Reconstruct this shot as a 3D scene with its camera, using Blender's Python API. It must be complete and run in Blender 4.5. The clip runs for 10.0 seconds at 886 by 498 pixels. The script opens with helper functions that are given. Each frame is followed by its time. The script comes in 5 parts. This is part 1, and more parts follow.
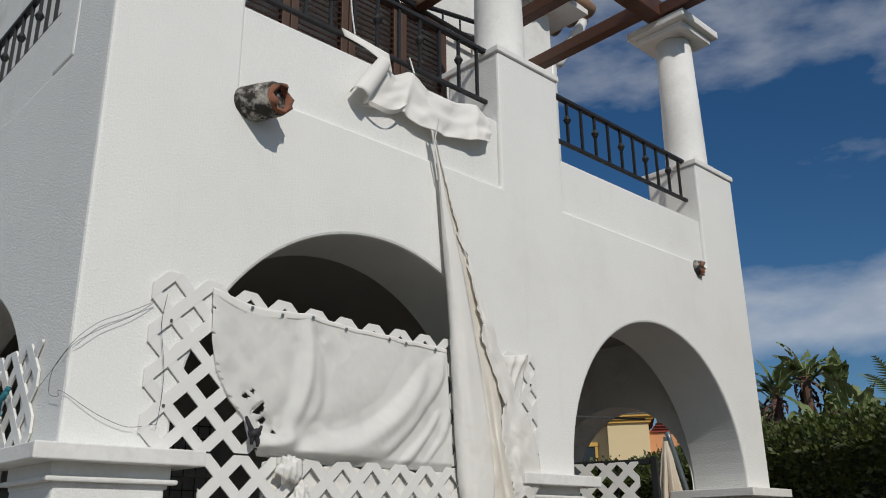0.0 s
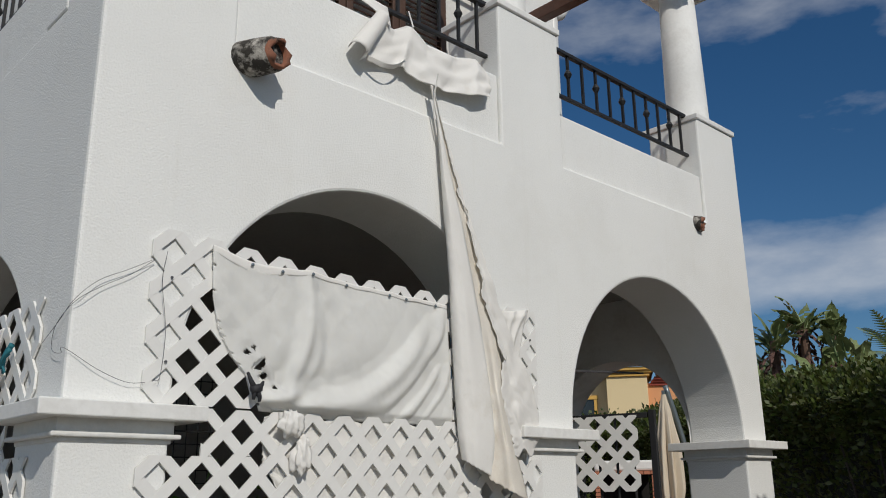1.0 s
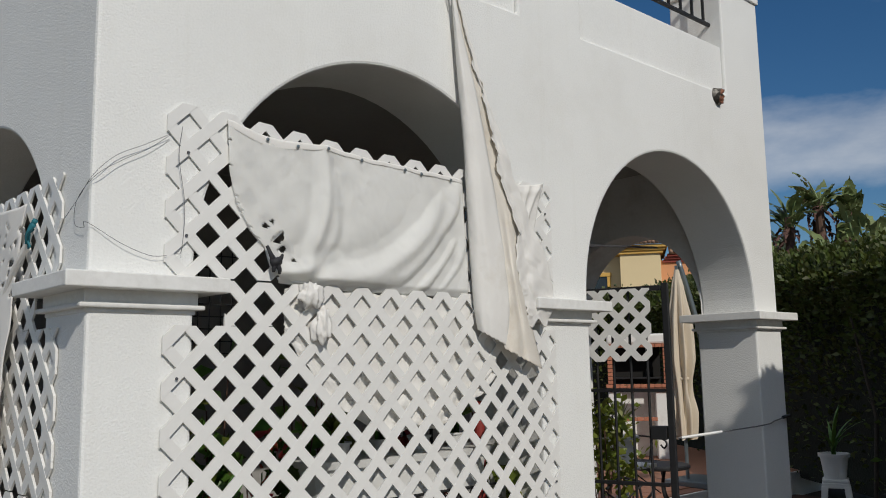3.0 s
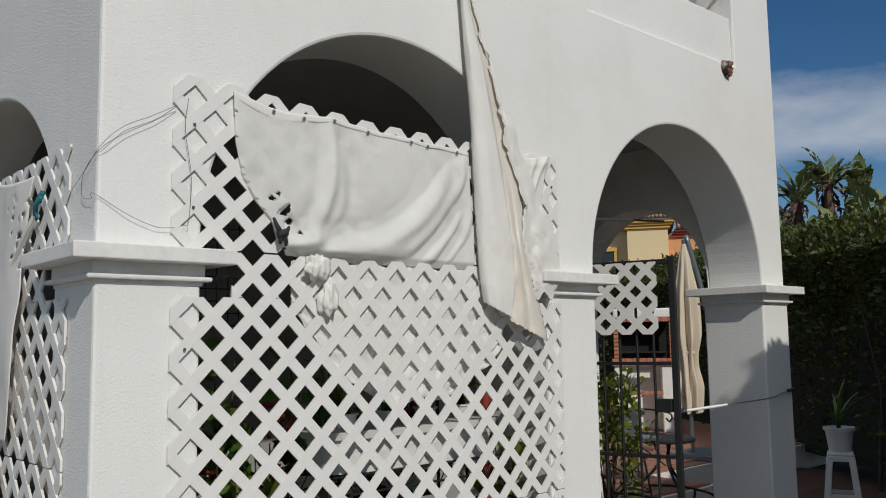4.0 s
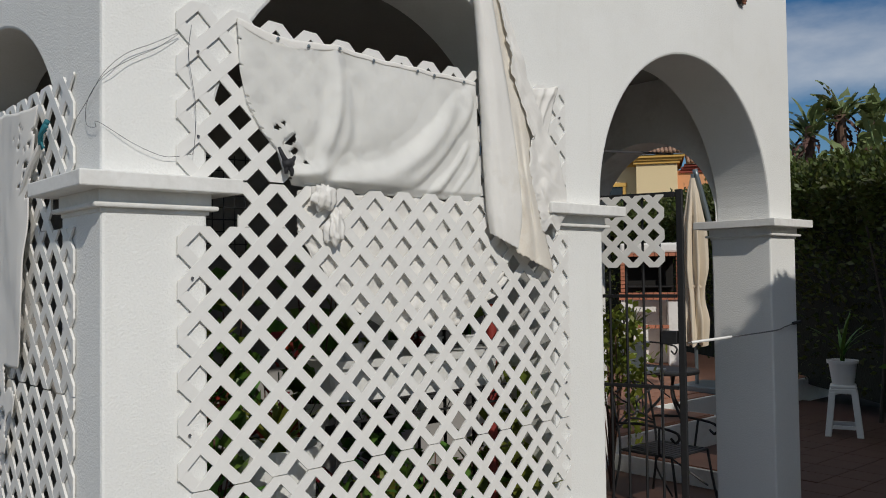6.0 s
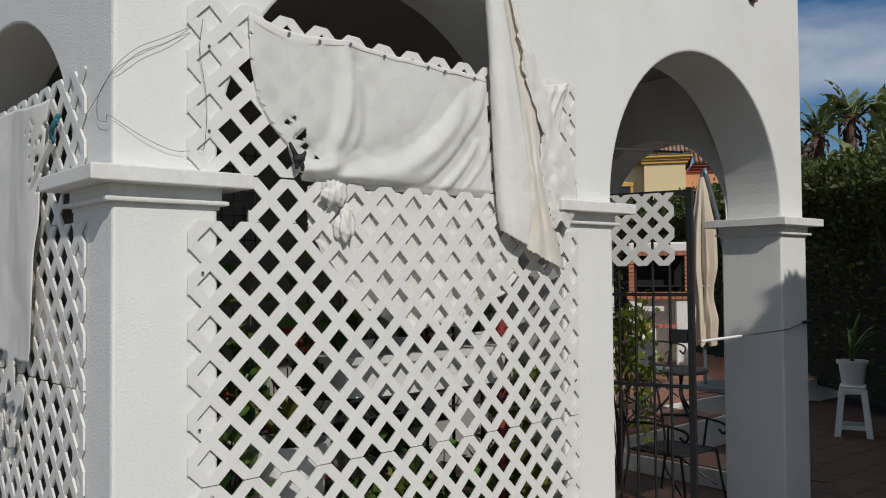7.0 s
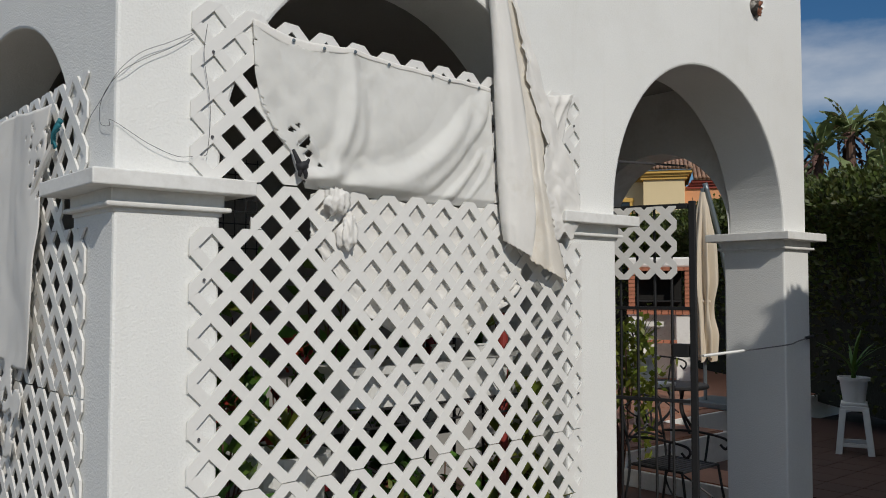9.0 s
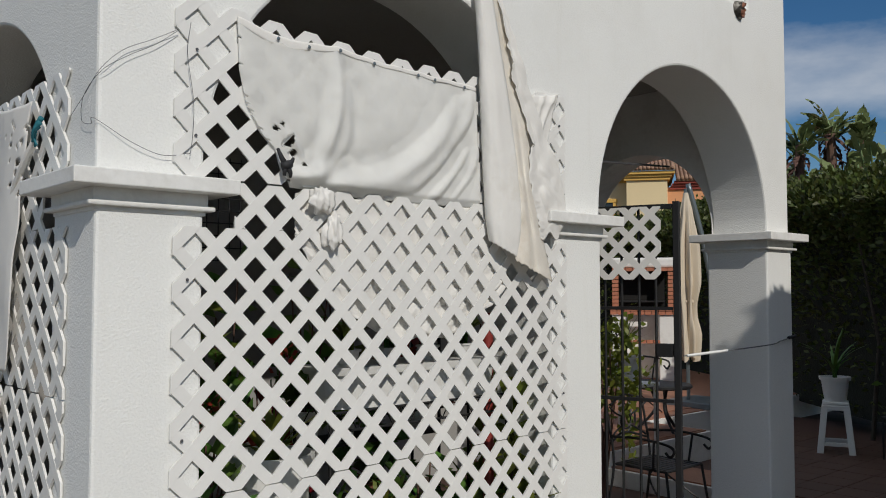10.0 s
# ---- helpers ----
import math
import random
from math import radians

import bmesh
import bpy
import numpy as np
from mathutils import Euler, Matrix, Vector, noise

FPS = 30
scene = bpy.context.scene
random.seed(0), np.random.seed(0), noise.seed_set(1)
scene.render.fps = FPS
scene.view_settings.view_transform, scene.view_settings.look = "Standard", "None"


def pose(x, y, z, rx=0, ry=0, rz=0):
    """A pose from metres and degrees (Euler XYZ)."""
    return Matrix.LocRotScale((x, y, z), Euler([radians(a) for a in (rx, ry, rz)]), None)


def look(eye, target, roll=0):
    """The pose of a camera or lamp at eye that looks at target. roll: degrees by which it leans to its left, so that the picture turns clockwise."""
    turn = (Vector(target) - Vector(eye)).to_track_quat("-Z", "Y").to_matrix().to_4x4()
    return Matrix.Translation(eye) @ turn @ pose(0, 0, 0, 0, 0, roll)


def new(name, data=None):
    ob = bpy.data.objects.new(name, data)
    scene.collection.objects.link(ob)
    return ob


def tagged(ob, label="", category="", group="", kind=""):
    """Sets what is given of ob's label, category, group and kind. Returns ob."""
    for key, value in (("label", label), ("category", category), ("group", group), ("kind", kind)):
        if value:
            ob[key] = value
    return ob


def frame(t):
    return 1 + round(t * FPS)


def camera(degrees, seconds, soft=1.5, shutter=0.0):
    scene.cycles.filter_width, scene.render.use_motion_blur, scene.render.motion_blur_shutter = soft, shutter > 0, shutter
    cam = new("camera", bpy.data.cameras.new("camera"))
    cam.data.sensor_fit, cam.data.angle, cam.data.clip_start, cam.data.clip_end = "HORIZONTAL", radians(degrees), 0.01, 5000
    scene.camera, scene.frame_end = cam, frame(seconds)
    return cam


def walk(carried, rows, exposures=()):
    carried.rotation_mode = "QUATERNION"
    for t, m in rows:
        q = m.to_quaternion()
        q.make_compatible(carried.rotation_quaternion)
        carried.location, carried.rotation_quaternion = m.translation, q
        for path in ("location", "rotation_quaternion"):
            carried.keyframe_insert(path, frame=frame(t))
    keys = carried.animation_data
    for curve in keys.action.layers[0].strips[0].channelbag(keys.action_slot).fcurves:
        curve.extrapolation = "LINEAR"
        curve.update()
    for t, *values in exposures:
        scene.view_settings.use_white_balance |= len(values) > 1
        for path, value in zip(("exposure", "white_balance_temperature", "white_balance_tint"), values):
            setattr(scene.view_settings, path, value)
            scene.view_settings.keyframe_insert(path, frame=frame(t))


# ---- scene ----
cam = camera(55.0, 10.0, soft=1.0)
PATH = [
    (0, (-1.039, -2.925, 1.567), (0.268, -1.556, 2.214), -0.7),
    (0.5, (-1.038, -2.925, 1.567), (0.273, -1.556, 2.204), -0.8),
    (1, (-1.039, -2.929, 1.573), (0.288, -1.536, 2.119), -0.8),
    (1.5, (-1.041, -2.931, 1.561), (0.299, -1.518, 2.017), -1.0),
    (2, (-1.044, -2.929, 1.556), (0.302, -1.499, 1.932), -0.9),
    (2.5, (-1.048, -2.93, 1.55), (0.296, -1.482, 1.862), -1.0),
    (4, (-1.048, -2.935, 1.533), (0.283, -1.457, 1.746), -0.9),
    (4.5, (-1.046, -2.94, 1.527), (0.282, -1.455, 1.699), -0.9),
    (5, (-1.042, -2.938, 1.525), (0.289, -1.45, 1.647), -0.9),
    (5.5, (-1.039, -2.939, 1.519), (0.291, -1.447, 1.593), -0.8),
    (7, (-1.044, -2.919, 1.499), (0.266, -1.409, 1.56), -0.5),
    (7.5, (-1.043, -2.905, 1.498), (0.267, -1.396, 1.562), -0.4),
    (8, (-1.044, -2.898, 1.497), (0.266, -1.388, 1.567), -0.2),
    (8.5, (-1.043, -2.889, 1.491), (0.265, -1.378, 1.58), -0.1),
    (9, (-1.039, -2.881, 1.48), (0.273, -1.375, 1.575), -0.0),
    (9.5, (-1.038, -2.874, 1.481), (0.284, -1.375, 1.577), 0.1),
    (10, (-1.036, -2.867, 1.478), (0.305, -1.386, 1.574), 0.0),
]
walk(cam, [(t, look(eye, target, roll)) for t, eye, target, roll in PATH])

# ---- light ----
scene.view_settings.exposure = -0.55
SUN_AZ, SUN_EL = 20.0, 34.5      # the sun stands behind the camera; rays run to +y and a little to +x
sun_dir = Vector((math.sin(radians(SUN_AZ)) * math.cos(radians(SUN_EL)), math.cos(radians(SUN_AZ)) * math.cos(radians(SUN_EL)), -math.sin(radians(SUN_EL))))
sun = new("sun", bpy.data.lights.new("sun", "SUN"))
sun.data.energy, sun.data.angle, sun.data.color = 3.5, radians(0.5), (1.0, 0.95, 0.87)
sun.matrix_world = sun_dir.to_track_quat("-Z", "Y").to_matrix().to_4x4()

world = bpy.data.worlds.new("world")
scene.world = world
world.use_nodes = True
wn, wl = world.node_tree.nodes, world.node_tree.links
wn.clear()
sky = wn.new("ShaderNodeTexSky")
sky.sky_type, sky.sun_disc = "NISHITA", False
sky.sun_elevation, sky.sun_rotation = radians(SUN_EL), radians(180 + SUN_AZ)
sky.altitude, sky.air_density, sky.dust_density, sky.ozone_density = 50, 1.0, 0.05, 5.0
wco = wn.new("ShaderNodeTexCoord")
wmap = wn.new("ShaderNodeMapping")
wmap.inputs["Scale"].default_value = (1.0, 1.0, 2.6)
wl.new(wco.outputs["Generated"], wmap.inputs["Vector"])
wnoise = wn.new("ShaderNodeTexNoise")
wnoise.inputs["Scale"].default_value, wnoise.inputs["Detail"].default_value, wnoise.inputs["Roughness"].default_value = 2.3, 7, 0.56
wl.new(wmap.outputs[0], wnoise.inputs["Vector"])
wramp = wn.new("ShaderNodeValToRGB")
wramp.color_ramp.elements[0].position, wramp.color_ramp.elements[1].position = 0.64, 1.0
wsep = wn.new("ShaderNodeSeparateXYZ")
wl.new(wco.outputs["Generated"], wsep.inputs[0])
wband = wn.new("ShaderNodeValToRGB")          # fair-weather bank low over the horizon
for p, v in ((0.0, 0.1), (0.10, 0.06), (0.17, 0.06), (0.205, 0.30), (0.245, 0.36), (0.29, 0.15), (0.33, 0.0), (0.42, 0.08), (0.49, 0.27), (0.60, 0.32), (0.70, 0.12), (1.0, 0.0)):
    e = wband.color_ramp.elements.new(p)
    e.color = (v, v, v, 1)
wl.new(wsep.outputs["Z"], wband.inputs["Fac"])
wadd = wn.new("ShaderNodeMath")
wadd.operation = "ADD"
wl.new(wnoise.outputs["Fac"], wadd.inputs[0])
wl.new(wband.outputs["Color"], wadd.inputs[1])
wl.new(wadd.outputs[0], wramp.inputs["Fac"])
wmix = wn.new("ShaderNodeMix")
wmix.data_type = "RGBA"
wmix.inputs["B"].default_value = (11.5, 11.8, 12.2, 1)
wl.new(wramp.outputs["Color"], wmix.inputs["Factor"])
wsat = wn.new("ShaderNodeHueSaturation")       # a deep, clear sky
wsat.inputs["Saturation"].default_value = 1.2
wl.new(sky.outputs[0], wsat.inputs["Color"])
wl.new(wsat.outputs[0], wmix.inputs["A"])
wbg = wn.new("ShaderNodeBackground")
wbg.inputs["Strength"].default_value = 0.080
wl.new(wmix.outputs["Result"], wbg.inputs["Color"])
wout = wn.new("ShaderNodeOutputWorld")
wl.new(wbg.outputs[0], wout.inputs["Surface"])


# ---- materials ----
def material(name, color, rough=0.6, metal=0.0, vary=0.12, scale=6.0, grain=120.0, bump=0.15, dist=0.004, stain=None, stain_at=(0.55, 0.75),
             stain_scale=1.5, transmit=0.0, islands=0.0, streak=None, sheer=None):
    """A surface with variation at two sizes, fine relief and, where given, stains."""
    m = bpy.data.materials.new(name)
    m.use_nodes = True
    n, l = m.node_tree.nodes, m.node_tree.links
    b = n["Principled BSDF"]
    b.inputs["Roughness"].default_value, b.inputs["Metallic"].default_value = rough, metal
    co = n.new("ShaderNodeTexCoord")
    big = n.new("ShaderNodeTexNoise")
    big.inputs["Scale"].default_value, big.inputs["Detail"].default_value = scale, 5
    l.new(co.outputs["Object"], big.inputs["Vector"])
    fine = n.new("ShaderNodeTexNoise")
    fine.inputs["Scale"].default_value, fine.inputs["Detail"].default_value = grain, 4
    l.new(co.outputs["Object"], fine.inputs["Vector"])
    mixv = n.new("ShaderNodeMath")
    mixv.operation = "ADD"
    l.new(big.outputs["Fac"], mixv.inputs[0])
    l.new(fine.outputs["Fac"], mixv.inputs[1])
    rng = n.new("ShaderNodeMapRange")
    rng.inputs["From Min"].default_value, rng.inputs["From Max"].default_value = 0.6, 1.4
    rng.inputs["To Min"].default_value, rng.inputs["To Max"].default_value = 1 - vary, 1 + vary
    l.new(mixv.outputs[0], rng.inputs["Value"])
    hue = n.new("ShaderNodeHueSaturation")
    hue.inputs["Color"].default_value = (*color, 1)
    l.new(rng.outputs[0], hue.inputs["Value"])
    out = hue.outputs[0]
    if islands:
        geo = n.new("ShaderNodeNewGeometry")
        obi = n.new("ShaderNodeObjectInfo")
        add = n.new("ShaderNodeMath")
        add.operation = "ADD"
        l.new(geo.outputs["Random Per Island"], add.inputs[0])
        l.new(obi.outputs["Random"], add.inputs[1])
        r2 = n.new("ShaderNodeMapRange")
        r2.inputs["From Max"].default_value = 2.0
        r2.inputs["To Min"].default_value, r2.inputs["To Max"].default_value = 1 - islands, 1 + islands
        l.new(add.outputs[0], r2.inputs["Value"])
        h2 = n.new("ShaderNodeHueSaturation")
        l.new(out, h2.inputs["Color"])
        l.new(r2.outputs[0], h2.inputs["Value"])
        r3 = n.new("ShaderNodeMapRange")
        r3.inputs["To Min"].default_value, r3.inputs["To Max"].default_value = 0.5 - 0.06 * islands, 0.5 + 0.06 * islands
        l.new(geo.outputs["Random Per Island"], r3.inputs["Value"])
        l.new(r3.outputs[0], h2.inputs["Hue"])
        out = h2.outputs[0]
    if stain:
        st = n.new("ShaderNodeTexNoise")
        st.inputs["Scale"].default_value, st.inputs["Detail"].default_value, st.inputs["Roughness"].default_value = stain_scale, 8, 0.65
        l.new(co.outputs["Object"], st.inputs["Vector"])
        sr = n.new("ShaderNodeValToRGB")
        sr.color_ramp.elements[0].position, sr.color_ramp.elements[1].position = stain_at
        l.new(st.outputs["Fac"], sr.inputs["Fac"])
        mx = n.new("ShaderNodeMix")
        mx.data_type = "RGBA"
        mx.inputs["B"].default_value = (*stain, 1)
        l.new(sr.outputs["Color"], mx.inputs["Factor"])
        l.new(out, mx.inputs["A"])
        out = mx.outputs["Result"]
    if streak:
        mp = n.new("ShaderNodeMapping")
        mp.inputs["Scale"].default_value = (7, 7, 0.45)
        l.new(co.outputs["Object"], mp.inputs["Vector"])
        sn = n.new("ShaderNodeTexNoise")
        sn.inputs["Scale"].default_value, sn.inputs["Detail"].default_value, sn.inputs["Roughness"].default_value = 1.4, 6, 0.6
        l.new(mp.outputs[0], sn.inputs["Vector"])
        sq = n.new("ShaderNodeMapRange")
        sq.inputs["From Min"].default_value, sq.inputs["From Max"].default_value, sq.inputs["To Max"].default_value = 0.58, 0.88, 0.35
        l.new(sn.outputs["Fac"], sq.inputs["Value"])
        mk = n.new("ShaderNodeMix")
        mk.data_type = "RGBA"
        mk.inputs["B"].default_value = (*streak, 1)
        l.new(sq.outputs[0], mk.inputs["Factor"])
        l.new(out, mk.inputs["A"])
        out = mk.outputs["Result"]
    l.new(out, b.inputs["Base Color"])
    if bump:
        bp = n.new("ShaderNodeBump")
        bp.inputs["Strength"].default_value, bp.inputs["Distance"].default_value = bump, dist
        l.new(mixv.outputs[0], bp.inputs["Height"])
        l.new(bp.outputs[0], b.inputs["Normal"])
    if transmit:
        tr = n.new("ShaderNodeBsdfTranslucent")
        l.new(out, tr.inputs["Color"])
        ms = n.new("ShaderNodeMixShader")
        ms.inputs[0].default_value = transmit
        l.new(b.outputs[0], ms.inputs[1])
        l.new(tr.outputs[0], ms.inputs[2])
        l.new(ms.outputs[0], n["Material Output"].inputs["Surface"])
        if sheer:                       # worn thin: the weave lets some light straight through
            wear = n.new("ShaderNodeTexNoise")
            wear.inputs["Scale"].default_value, wear.inputs["Detail"].default_value = 2.6, 2
            l.new(co.outputs["Object"], wear.inputs["Vector"])
            wr = n.new("ShaderNodeMapRange")
            wr.inputs["From Min"].default_value, wr.inputs["From Max"].default_value = 0.42, 0.66
            wr.inputs["To Min"].default_value, wr.inputs["To Max"].default_value = sheer
            l.new(wear.outputs["Fac"], wr.inputs["Value"])
            clear = n.new("ShaderNodeBsdfTransparent")
            m2 = n.new("ShaderNodeMixShader")
            l.new(wr.outputs[0], m2.inputs[0])
            l.new(ms.outputs[0], m2.inputs[1])
            l.new(clear.outputs[0], m2.inputs[2])
            l.new(m2.outputs[0], n["Material Output"].inputs["Surface"])
    return m


STUCCO = material("white_stucco", (0.80, 0.80, 0.775), 0.85, vary=0.05, scale=1.6, grain=110, bump=0.62, dist=0.0045, stain=(0.68, 0.665, 0.62), stain_at=(0.55, 0.95), stain_scale=0.9, streak=(0.64, 0.62, 0.55))
PLASTER = material("white_plaster", (0.78, 0.775, 0.75), 0.8, vary=0.05, scale=3, grain=40, bump=0.34, dist=0.004, stain=(0.50, 0.48, 0.44), stain_at=(0.50, 0.85), stain_scale=3.0)
# plaster of the porch interior, darkened: its shade is put into the colour
CEILING = material("shaded_plaster", (0.32, 0.31, 0.295), 0.9, vary=0.06, scale=2, grain=40, bump=0.2)
PVC = material("white_pvc", (0.775, 0.765, 0.735), 0.45, vary=0.03, scale=3, grain=30, bump=0.04, islands=0.03)
IRON = material("black_iron", (0.012, 0.012, 0.013), 0.55, 0.0, vary=0.3, scale=12, grain=90, bump=0.2, dist=0.002)
CANVAS = material("white_canvas", (0.87, 0.85, 0.81), 0.9, vary=0.03, scale=3, grain=260, bump=0.2, dist=0.002, transmit=0.16, stain=(0.70, 0.65, 0.56), stain_at=(0.60, 0.85), stain_scale=2.8)
THIN_CANVAS = material("thin_white_canvas", (0.92, 0.915, 0.885), 0.9, vary=0.03, scale=3, grain=260, bump=0.2, dist=0.002, transmit=0.22, stain=(0.74, 0.72, 0.67), stain_at=(0.60, 0.85), stain_scale=2.8, sheer=(0.20, 0.42))
# cream canvas inside the drape, with some of the fold's shade in its colour
INNER_CANVAS = material("cream_canvas_fold_shade", (0.85, 0.80, 0.715), 0.9, vary=0.06, scale=4, grain=240, bump=0.2, dist=0.002, transmit=0.16, stain=(0.68, 0.58, 0.44), stain_at=(0.50, 0.85), stain_scale=5)
CREAM = material("cream_canvas", (0.72, 0.63, 0.50), 0.9, vary=0.08, scale=4, grain=220, bump=0.2, dist=0.002, transmit=0.1)
WOOD = material("brown_timber", (0.085, 0.032, 0.017), 0.5, vary=0.25, scale=5, grain=45, bump=0.2, stain=(0.05, 0.022, 0.014), stain_scale=3)
SHUTTER = material("dark_wood_shutter", (0.075, 0.038, 0.024), 0.6, vary=0.2, scale=5, grain=60, bump=0.15)
CLAY = material("terracotta_clay", (0.27, 0.11, 0.065), 0.85, vary=0.25, scale=14, grain=80, bump=0.4, stain=(0.05, 0.04, 0.033), stain_at=(0.5, 0.62), stain_scale=16)
CONCRETE = material("pale_paving", (0.20, 0.178, 0.15), 0.85, vary=0.12, scale=2, grain=40, bump=0.2, stain=(0.15, 0.135, 0.115), stain_at=(0.5, 0.8))
MOSSY = material("weathered_mortar", (0.50, 0.47, 0.42), 0.9, vary=0.2, scale=14, grain=60, bump=0.6, dist=0.01, stain=(0.035, 0.03, 0.025), stain_at=(0.37, 0.50), stain_scale=15)
# terracotta of the terrace, darkened so its colour carries part of the shade
SHADED_TILE = material("shaded_terracotta_floor", (0.062, 0.027, 0.020), 0.65, vary=0.25, scale=3, grain=50, bump=0.12, islands=0.25, stain=(0.048, 0.028, 0.022), stain_at=(0.5, 0.8))
TERRA = material("terracotta_floor", (0.30, 0.13, 0.085), 0.6, vary=0.2, scale=3, grain=50, bump=0.12, islands=0.18, stain=(0.18, 0.09, 0.06), stain_at=(0.55, 0.8))
LEAF = material("hedge_leaf", (0.08, 0.105, 0.018), 0.55, vary=0.2, scale=3, grain=30, bump=0, islands=0.45, transmit=0.25)
PALMLEAF = material("banana_leaf", (0.17, 0.22, 0.085), 0.4, vary=0.2, scale=2, grain=20, bump=0.1, islands=0.35, transmit=0.15)
DRYLEAF = material("dry_leaf", (0.12, 0.062, 0.045), 0.8, vary=0.25, scale=4, grain=30, bump=0.2, islands=0.3)
EARTH = material("dark_earth", (0.07, 0.055, 0.04), 0.95, vary=0.3, scale=4, grain=30, bump=0.4)
YELLOW = material("yellow_render", (0.78, 0.62, 0.36), 0.85, vary=0.04, scale=1, grain=30, bump=0.1)
OCHRE = material("ochre_trim", (0.66, 0.40, 0.10), 0.8, vary=0.06, scale=2, grain=30, bump=0.1)
ORANGE = material("orange_render", (0.72, 0.34, 0.16), 0.85, vary=0.04, scale=1, grain=30, bump=0.1)
OXBLOOD = material("oxblood_trim", (0.30, 0.06, 0.04), 0.8, vary=0.08, scale=2, grain=30, bump=0.1)
ROOFTILE = material("clay_roof_tile", (0.33, 0.19, 0.125), 0.85, vary=0.15, scale=5, grain=30, bump=0.2, islands=0.35, stain=(0.2, 0.15, 0.11), stain_at=(0.5, 0.75), stain_scale=6)
BRICK = material("red_brick", (0.40, 0.15, 0.09), 0.85, vary=0.2, scale=6, grain=60, bump=0.3, islands=0.2)
SOOT = material("soot", (0.012, 0.011, 0.01), 0.95, vary=0.3, scale=5, grain=40, bump=0.2)
PLASTIC = material("white_plastic", (0.74, 0.74, 0.72), 0.35, vary=0.03, scale=5, grain=40, bump=0.03)
GREYPOLE = material("grey_metal", (0.20, 0.24, 0.26), 0.4, 0.6, vary=0.1, scale=8, grain=60, bump=0.05)
ROPE = material("grey_cord", (0.16, 0.16, 0.16), 0.8, vary=0.2, scale=30, grain=200, bump=0.1)
WIRE = material("grey_wire", (0.10, 0.10, 0.11), 0.5, 0.2, vary=0.2, scale=30, grain=100, bump=0)
GLASS = material("dark_window_glass", (0.03, 0.035, 0.04), 0.08, vary=0.1, scale=1, grain=10, bump=0)
BLUECLOTH = material("teal_cloth", (0.02, 0.16, 0.20), 0.8, vary=0.2, scale=10, grain=80, bump=0.2)
BLACKCLOTH = material("black_cloth", (0.02, 0.02, 0.023), 0.7, vary=0.2, scale=10, grain=80, bump=0.2)


# ---- mesh helpers ----
def finish(name, bm, mat, parent=None, label="", smooth=False):
    me = bpy.data.meshes.new(name)
    bmesh.ops.recalc_face_normals(bm, faces=bm.faces)
    if smooth:
        for f in bm.faces:
            f.smooth = True
    bm.to_mesh(me)
    bm.free()
    me.materials.append(mat)
    ob = new(name, me)
    ob.parent = parent
    if label:
        ob["label"] = label
    return ob


def part(name, bm, mat, parent, label="", smooth=False):
    return finish(name, bm, mat, parent, label, smooth)


def thing(name, at=(0, 0, 0), label="", category="", group="", kind="", turn=0):
    ob = new(name)
    ob.matrix_basis = pose(*at, 0, 0, turn)
    ob.empty_display_size = 0.1
    return tagged(ob, label, category, group, kind)


def box(bm, lo, hi, bev=0.0, m=None):
    """A box between two corners, bevelled on request."""
    g = bmesh.ops.create_cube(bm, size=1)
    vs = g["verts"]
    lo, hi = Vector(lo), Vector(hi)
    for v in vs:
        v.co = Vector((lo[i] + (v.co[i] + 0.5) * (hi[i] - lo[i]) for i in range(3)))
    if bev:
        es = list({e for v in vs for e in v.link_edges})
        r = bmesh.ops.bevel(bm, geom=es, offset=bev, segments=2, affect="EDGES", profile=0.5)
        vs = list({v for f in r["faces"] for v in f.verts} | {v for v in vs if v.is_valid})
    if m is not None:
        for v in vs:
            v.co = m @ v.co
    return bm


def boxes(*rows, bev=0.0):
    bm = bmesh.new()
    for lo, hi in rows:
        box(bm, lo, hi, bev)
    return bm


def lathe(bm, profile, seg=24, m=None, caps=True):
    """A turned body round z from (radius, height) rows."""
    rings = []
    for r, z in profile:
        rings.append([bm.verts.new((r * math.cos(2 * math.pi * k / seg), r * math.sin(2 * math.pi * k / seg), z)) for k in range(seg)])
    for a, b in zip(rings, rings[1:]):
        for k in range(seg):
            bm.faces.new((a[k], a[(k + 1) % seg], b[(k + 1) % seg], b[k]))
    if caps:
        bm.faces.new(rings[0][::-1])
        bm.faces.new(rings[-1])
    if m is not None:
        for ring in rings:
            for v in ring:
                v.co = m @ v.co
    return bm


def tube(bm, pts, r, seg=8, r_end=None):
    """A round bar along points."""
    pts = [Vector(p) for p in pts]
    rings = []
    side = None
    for i, p in enumerate(pts):
        d = (pts[min(i + 1, len(pts) - 1)] - pts[max(i - 1, 0)]).normalized()
        if side is None:
            side = d.orthogonal().normalized()
        side = (side - d * side.dot(d)).normalized()
        up = d.cross(side)
        rr = r if r_end is None else r + (r_end - r) * i / (len(pts) - 1)
        rings.append([bm.verts.new(p + rr * (math.cos(2 * math.pi * k / seg) * side + math.sin(2 * math.pi * k / seg) * up)) for k in range(seg)])
    for a, b in zip(rings, rings[1:]):
        for k in range(seg):
            bm.faces.new((a[k], a[(k + 1) % seg], b[(k + 1) % seg], b[k]))
    bm.faces.new(rings[0][::-1])
    bm.faces.new(rings[-1])
    return bm


def bar(p, q, r, seg=8):
    return tube(bmesh.new(), [p, q], r, seg)


